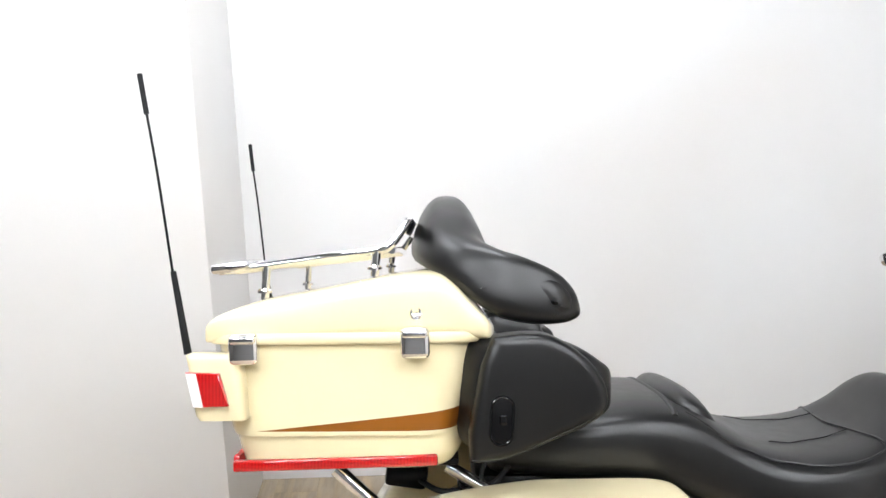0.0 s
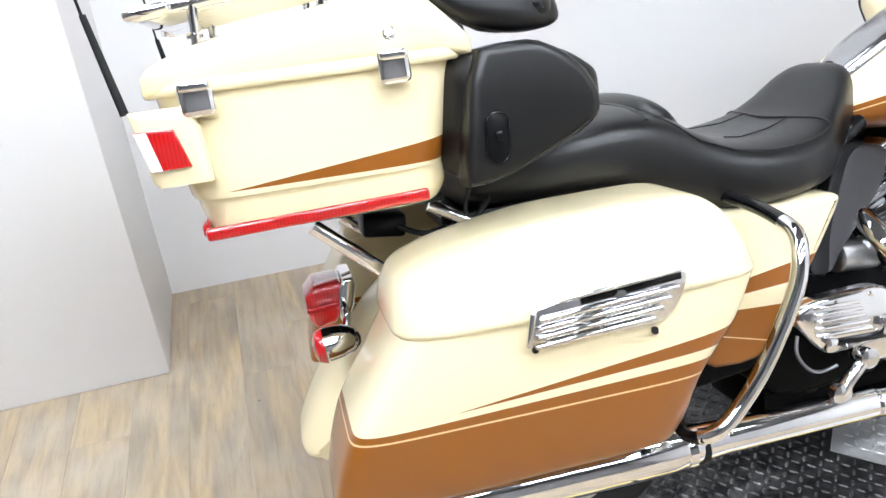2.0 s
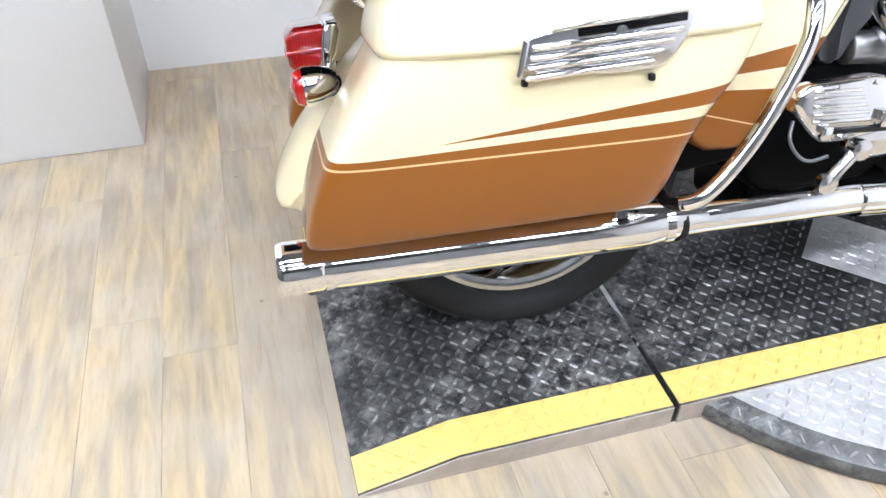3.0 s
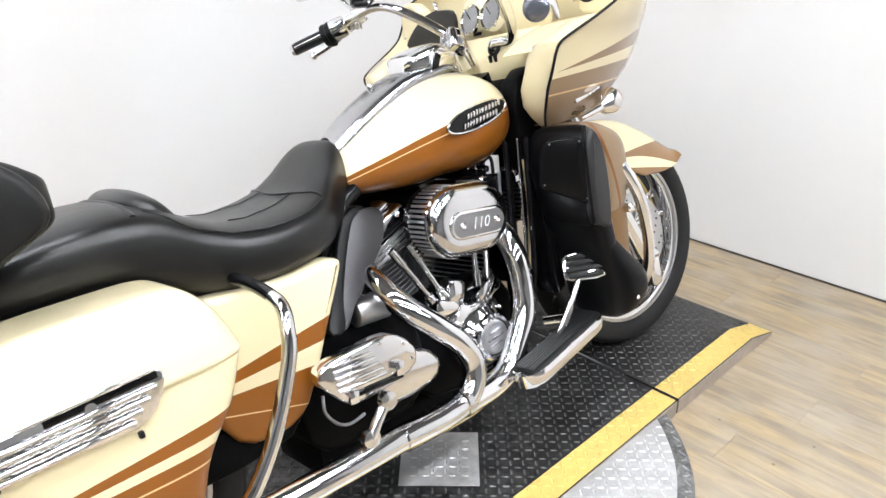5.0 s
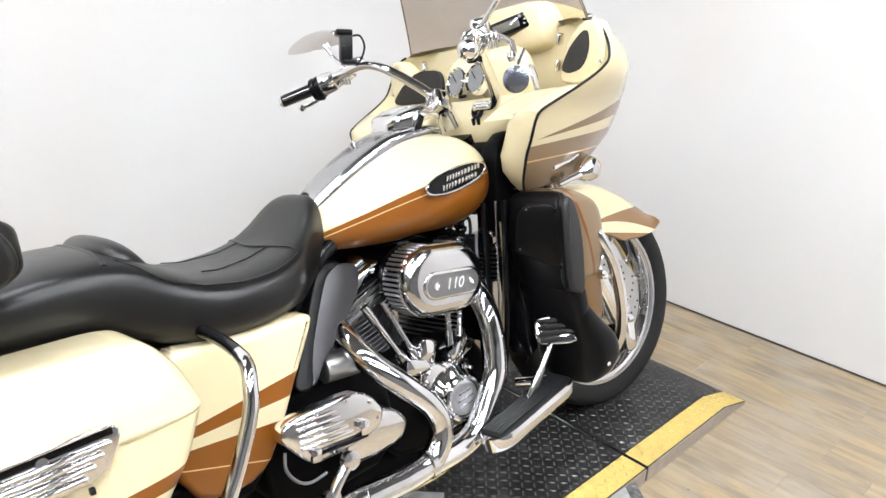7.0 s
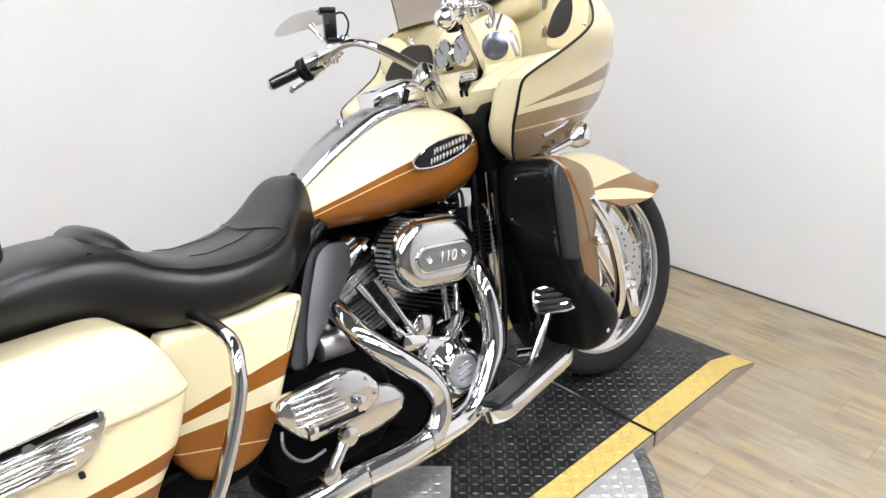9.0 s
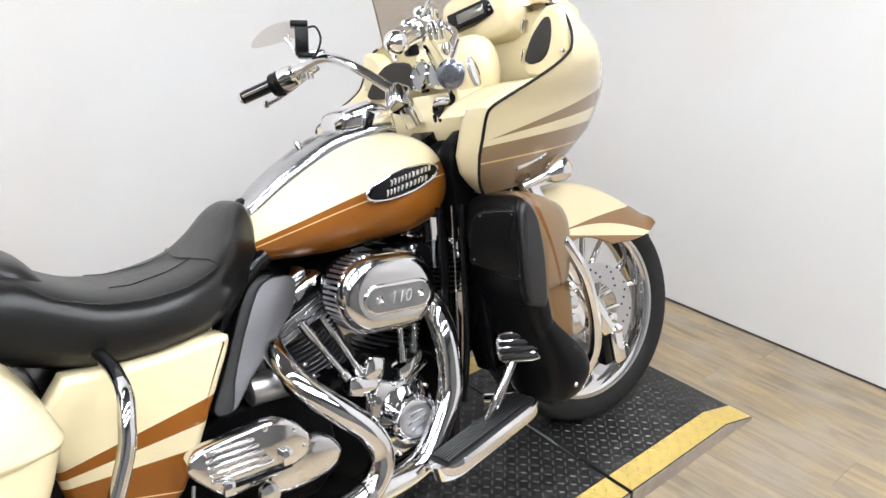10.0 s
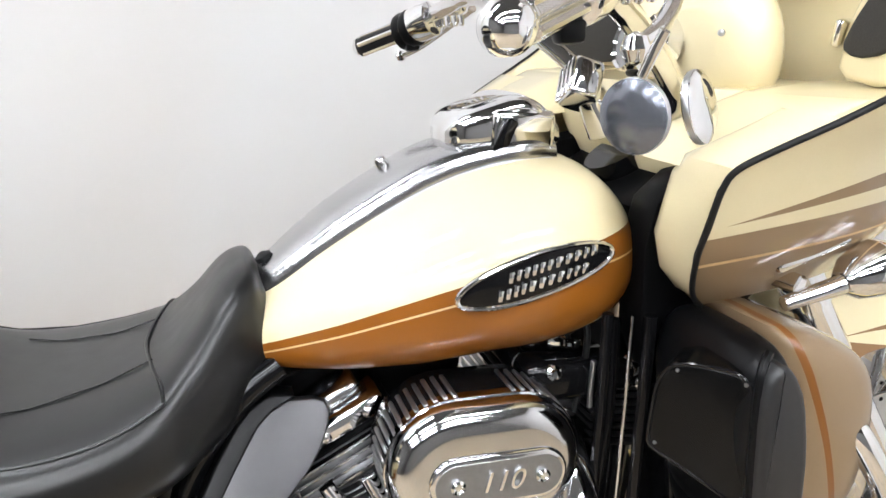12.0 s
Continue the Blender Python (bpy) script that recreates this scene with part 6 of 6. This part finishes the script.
part("side_stand", tube([(.86, .15, .17), (.87, .24, .10), (.88, .335, .095)], .016, 5, 12), GLOSSBLACK, bike, "black side stand")

# ---- handlebar and controls ----
bar("handlebar", [(1.262, -.066, .972), (1.252, -.074, .988), (1.250, -.100, .990), (1.246, -.140, .990), (1.228, -.170, 1.009), (1.185, -.206, 1.052), (1.132, -.242, 1.096), (1.098, -.270, 1.116), (1.065, -.300, 1.130), (1.035, -.325, 1.128), (.935, -.405, 1.107)], .0142, CHROME, bike, "chrome handlebar", 8, 18)
part("bar_grommet", lathe([(.013, 0), (.020, .002), (.021, .008), (.014, .011)], (1.250, -.080, .978), (-1, 0, .25), 24, cap=False), RUBBER, bike, "black rubber grommet")
bar("handlebar", [(1.226, .012, .992), (1.205, .045, 1.035), (1.165, .115, 1.095), (1.135, .180, 1.134), (1.115, .235, 1.143), (1.090, .315, 1.125), (.99, .448, 1.079)], .0132, CHROME, bike, "chrome handlebar", 8, 18)
clamp = part("bar_clamp", rbox((0, 0, 0), (.046, .056, .062), .010, seg=3), CHROME, bike, "chrome handlebar riser")
clamp.matrix_basis = pose(1.204, .022, 1.012, -28, 22, -10)
for k in range(4):
    part("clamp_rib", rbox((-.023, -.021 + k * .014, 0), (.006, .008, .052), .003), CHROME, clamp)
part("riser_post", lathe([(.026, 0), (.024, .03), (.021, .06)], (1.235, .010, .945), (-.4, .05, 1), 24), CHROME, bike, "chrome riser post")


def grip(end, into, ball):
    a, b = Vector(end), Vector(into)
    ax = (b - a).normalized()
    q = 1.0 if ball else .84
    g = part("hand_grip", lathe([(.0005, .004), (.016 * q, .004), (.019 * q, .008), (.0195 * q, .02), (.0195 * q, .118), (.021 * q, .124), (.0005, .125)], a, ax, 28), POLISHED if ball else RUBBER, bike, "black rubber and chrome hand grip")
    u = ax.orthogonal().normalized()
    v = ax.cross(u)
    for k in range(5):
        an = 2 * math.pi * k / 5 + .5
        o = (u * math.cos(an) + v * math.sin(an)) * .0192 * q
        part("grip_strip", tube([a + ax * .014 + o, a + ax * .112 + o], .0050 * q, 1, 8), CHROME, g, "chrome grip strip")
    if ball:
        part("end_cap", lathe([(.0005, -.018), (.012, -.016), (.020, -.008), (.0225, .004), (.021, .014), (.018, .018)], a, ax, 28), CHROME, g, "polished round end cap")
    else:
        part("end_cap", lathe([(.0005, -.003), (.014, -.003), (.0165, .0), (.0185, .008)], a, ax, 28), CHROME, g, "chrome end cap")
    return a, ax


RE, RA = grip((.926, -.414, 1.105), (1.045, -.31, 1.130), True)
LE, LA = grip((.981, .458, 1.076), (1.098, .315, 1.120), False)
for side, e, ax in ((-1, RE, RA), (1, LE, LA)):
    c = e + ax * .150
    house = part("switch_housing", lathe([(.022, -.026), (.029, -.022), (.031, 0), (.029, .022), (.020, .027)], c, ax, 28), CHROME, bike, "chrome switch housing")
    for i in range(3):
        q = e + ax * (.134 + i * .012) + Vector((-.027, side * .004, -.012 + .013 * (i % 2)))
        part("switch_button", rbox(q, (.014, .010, .011), .003), PLASTIC, house, "black switch")
    part("switch_wedge", rbox(e + ax * .130 + Vector((-.006, 0, -.030)), (.026, .022, .022), .006), PLASTIC, house)
    if side > 0:
        for h in (.112, .128):
            part("control_pod", lathe([(.018, -.010), (.031, -.008), (.033, 0), (.031, .007), (.018, .009)], e + ax * h + Vector((0, 0, -.003 + .03 * (h - .12))), ax, 20), PLASTIC, house, "black control pod")
    p = e + ax * .205 + Vector((.012, 0, .012))
    perch = part("lever_perch", rbox(p, (.040, .040, .036), .010, (0, 0, -side * 40), seg=3), CHROME, bike, "chrome lever perch")
    part("reservoir", rbox(p + Vector((.020, -side * .015, .020)), (.058, .042, .034), .010, (0, 0, -side * 40), seg=3), CHROME, perch, "chrome fluid reservoir")
    for k in range(4):
        part("reservoir_rib", rbox(p + Vector((-.016 + k * .012, side * (.022 + k * .002), -.016)), (.007, .012, .04), .003), CHROME, perch)
    out = p + Vector((.038, side * .02, -.008))
    tip = e + Vector((.085, side * .035, -.022))
    bar("hand_lever", [out, out.lerp(tip, .4) + Vector((.012, side * .012, 0)), out.lerp(tip, .75) + Vector((.006, side * .010, -.004)), tip], .0075, CHROME, bike, "chrome hand lever", 6, 12)
    part("lever_ball", lathe([(.0005, -.012), (.008, -.009), (.0115, 0), (.008, .009), (.0005, .012)], tip, (0, 0, 1), 18), CHROME, bike, "lever ball end")

# mirrors
stem = bar("mirror_stem", [LE + LA * .205 + Vector((.010, 0, .02)), Vector((1.118, .35, 1.175)), Vector((1.098, .372, 1.22))], .0065, CHROME, bike, "chrome mirror stem")


def mirror(cx, cy, cz, turn, tip):
    pts = [(-.112, -.022), (-.106, -.006), (-.070, .012), (-.020, .026), (.040, .030), (.090, .022), (.110, .000), (.105, -.018), (.05, -.023), (-.05, -.025)]
    back = part("mirror", slab([(x * tip, z) for x, z in pts], .004, .020, .008, 4, 1), CHROME, bike, "chrome teardrop mirror")
    part("mirror_glass", slab([(x * tip * .965, z * .94) for x, z in pts], .001, .005, .001, 1, 1), MIRROR, back, "mirror glass")
    back.matrix_basis = pose(cx, cy, cz, 16, 0, turn)
    return back


mirror(1.088, .416, 1.232, -74, 1.0)
bar("mirror_stem", [RE + RA * .205 + Vector((.010, 0, .02)), Vector((1.052, -.425, 1.235))], .0065, CHROME, bike, "chrome mirror stem")
mirror(1.030, -.462, 1.246, -100, -.62)

# black phone mount on the clutch side
mount = new("phone_mount")
mount.matrix_basis = BIKE @ pose(1.072, .223, 1.190)
tagged(mount, "black plastic phone mount clamped on the handlebar", "phone mount")
part("mount_body", rbox((0, 0, 0), (.034, .040, .075), .006, (0, 8, -25)), PLASTIC, mount)
part("mount_jaw", rbox((0, 0, .042), (.044, .048, .016), .004, (0, 8, -25)), PLASTIC, mount)
part("mount_jaw", rbox((.004, 0, -.036), (.040, .046, .014), .004, (0, 8, -25)), PLASTIC, mount)
bar("mount_clip", [(-.012, -.016, -.006), (-.016, -.018, .006)], .0025, PLASTIC, mount)
bar("mount_cable", [(.012, -.018, .03), (.026, -.036, .028), (.030, -.046, 0), (.020, -.040, -.03), (.012, -.02, -.048)], .0028, RUBBER, mount, "black cable loop")

# round tags hung from the brake lever
tags = new("lever_tag")
tags.matrix_basis = BIKE @ pose(1.004, -.464, 1.049)
tagged(tags, "frosted grey tag and a chrome one on the brake lever", "tag")
for dx, dy, turn, tilt, fm in ((-.002, .002, -62, 0, TAGFACE), (.054, .006, 36, -10, CHROME)):
    m = pose(dx, dy, -.012, tilt, 0, turn)
    for nm, prof, mt, lb in (("tag_rim", [(.0265, -.003), (.0277, -.002), (.0280, 0), (.0277, .002), (.0265, .003)], BRUSHED, "thin metal rim"), ("tag_face", [(.0005, -.0085), (.014, -.0078), (.022, -.0060), (.0274, -.003), (.0274, .003), (.0005, .005)], fm, "polished face")):
        bm = lathe(prof, (0, 0, 0), (0, 1, 0), 32)
        bmesh.ops.transform(bm, matrix=m, verts=bm.verts)
        part(nm, bm, mt, tags, lb)
bar("tag_hanger", [(.0, -.005, .016), (.006, -.012, .034), (.010, -.018, .046)], .004, CHROME, tags, "chrome hanger")

# ---- floor planks ----
PW, GAP = 0.152, 0.0006
rng = random.Random(11)
lengths = (0.62, 0.92, 1.22)
blanks = {l: None for l in lengths}
for l in lengths:
    bm = rbox((0, 0, -.002), (PW - GAP, l - GAP, .004), .0003, seg=1)
    me = bpy.data.meshes.new("plank")
    bm.to_mesh(me)
    bm.free()
    me.materials.append(WOOD)
    blanks[l] = me
near, far = [], []
for i in range(int(6.05 / PW)):
    x = -3.3 + (i + 0.5) * PW
    y = 1.58 - rng.uniform(.1, .6)
    far.append((x, (1.58 + y) / 2, 1.58 - y))
    while y > -5.1:
        l = min(rng.choice(lengths), max(.1, y + 5.12))
        (near if l in blanks and -1.9 < x < 2.9 and y > -1.6 else far).append((x, y - l / 2, l))
        y -= l
for x, y, l in near[:300]:
    ob = new("plank", blanks[l])
    ob.parent = floor
    ob.matrix_parent_inverse = floor.matrix_basis.inverted()
    ob.matrix_basis = pose(x, y, 0)
verts, faces = [], []
for x, y, l in near[300:] + far:
    n = len(verts)
    a, b = (PW - GAP) / 2, (l - GAP) / 2
    verts += [(x - a, y - b, 0), (x + a, y - b, 0), (x + a, y + b, 0), (x - a, y + b, 0)]
    faces.append((n, n + 1, n + 2, n + 3))
me = bpy.data.meshes.new("far_planks")
me.from_pydata(verts, [], faces)
me.materials.append(WOOD)
rest = new("far_planks", me)
rest.parent = floor
rest.matrix_parent_inverse = floor.matrix_basis.inverted()
tagged(rest, kind="stuff")
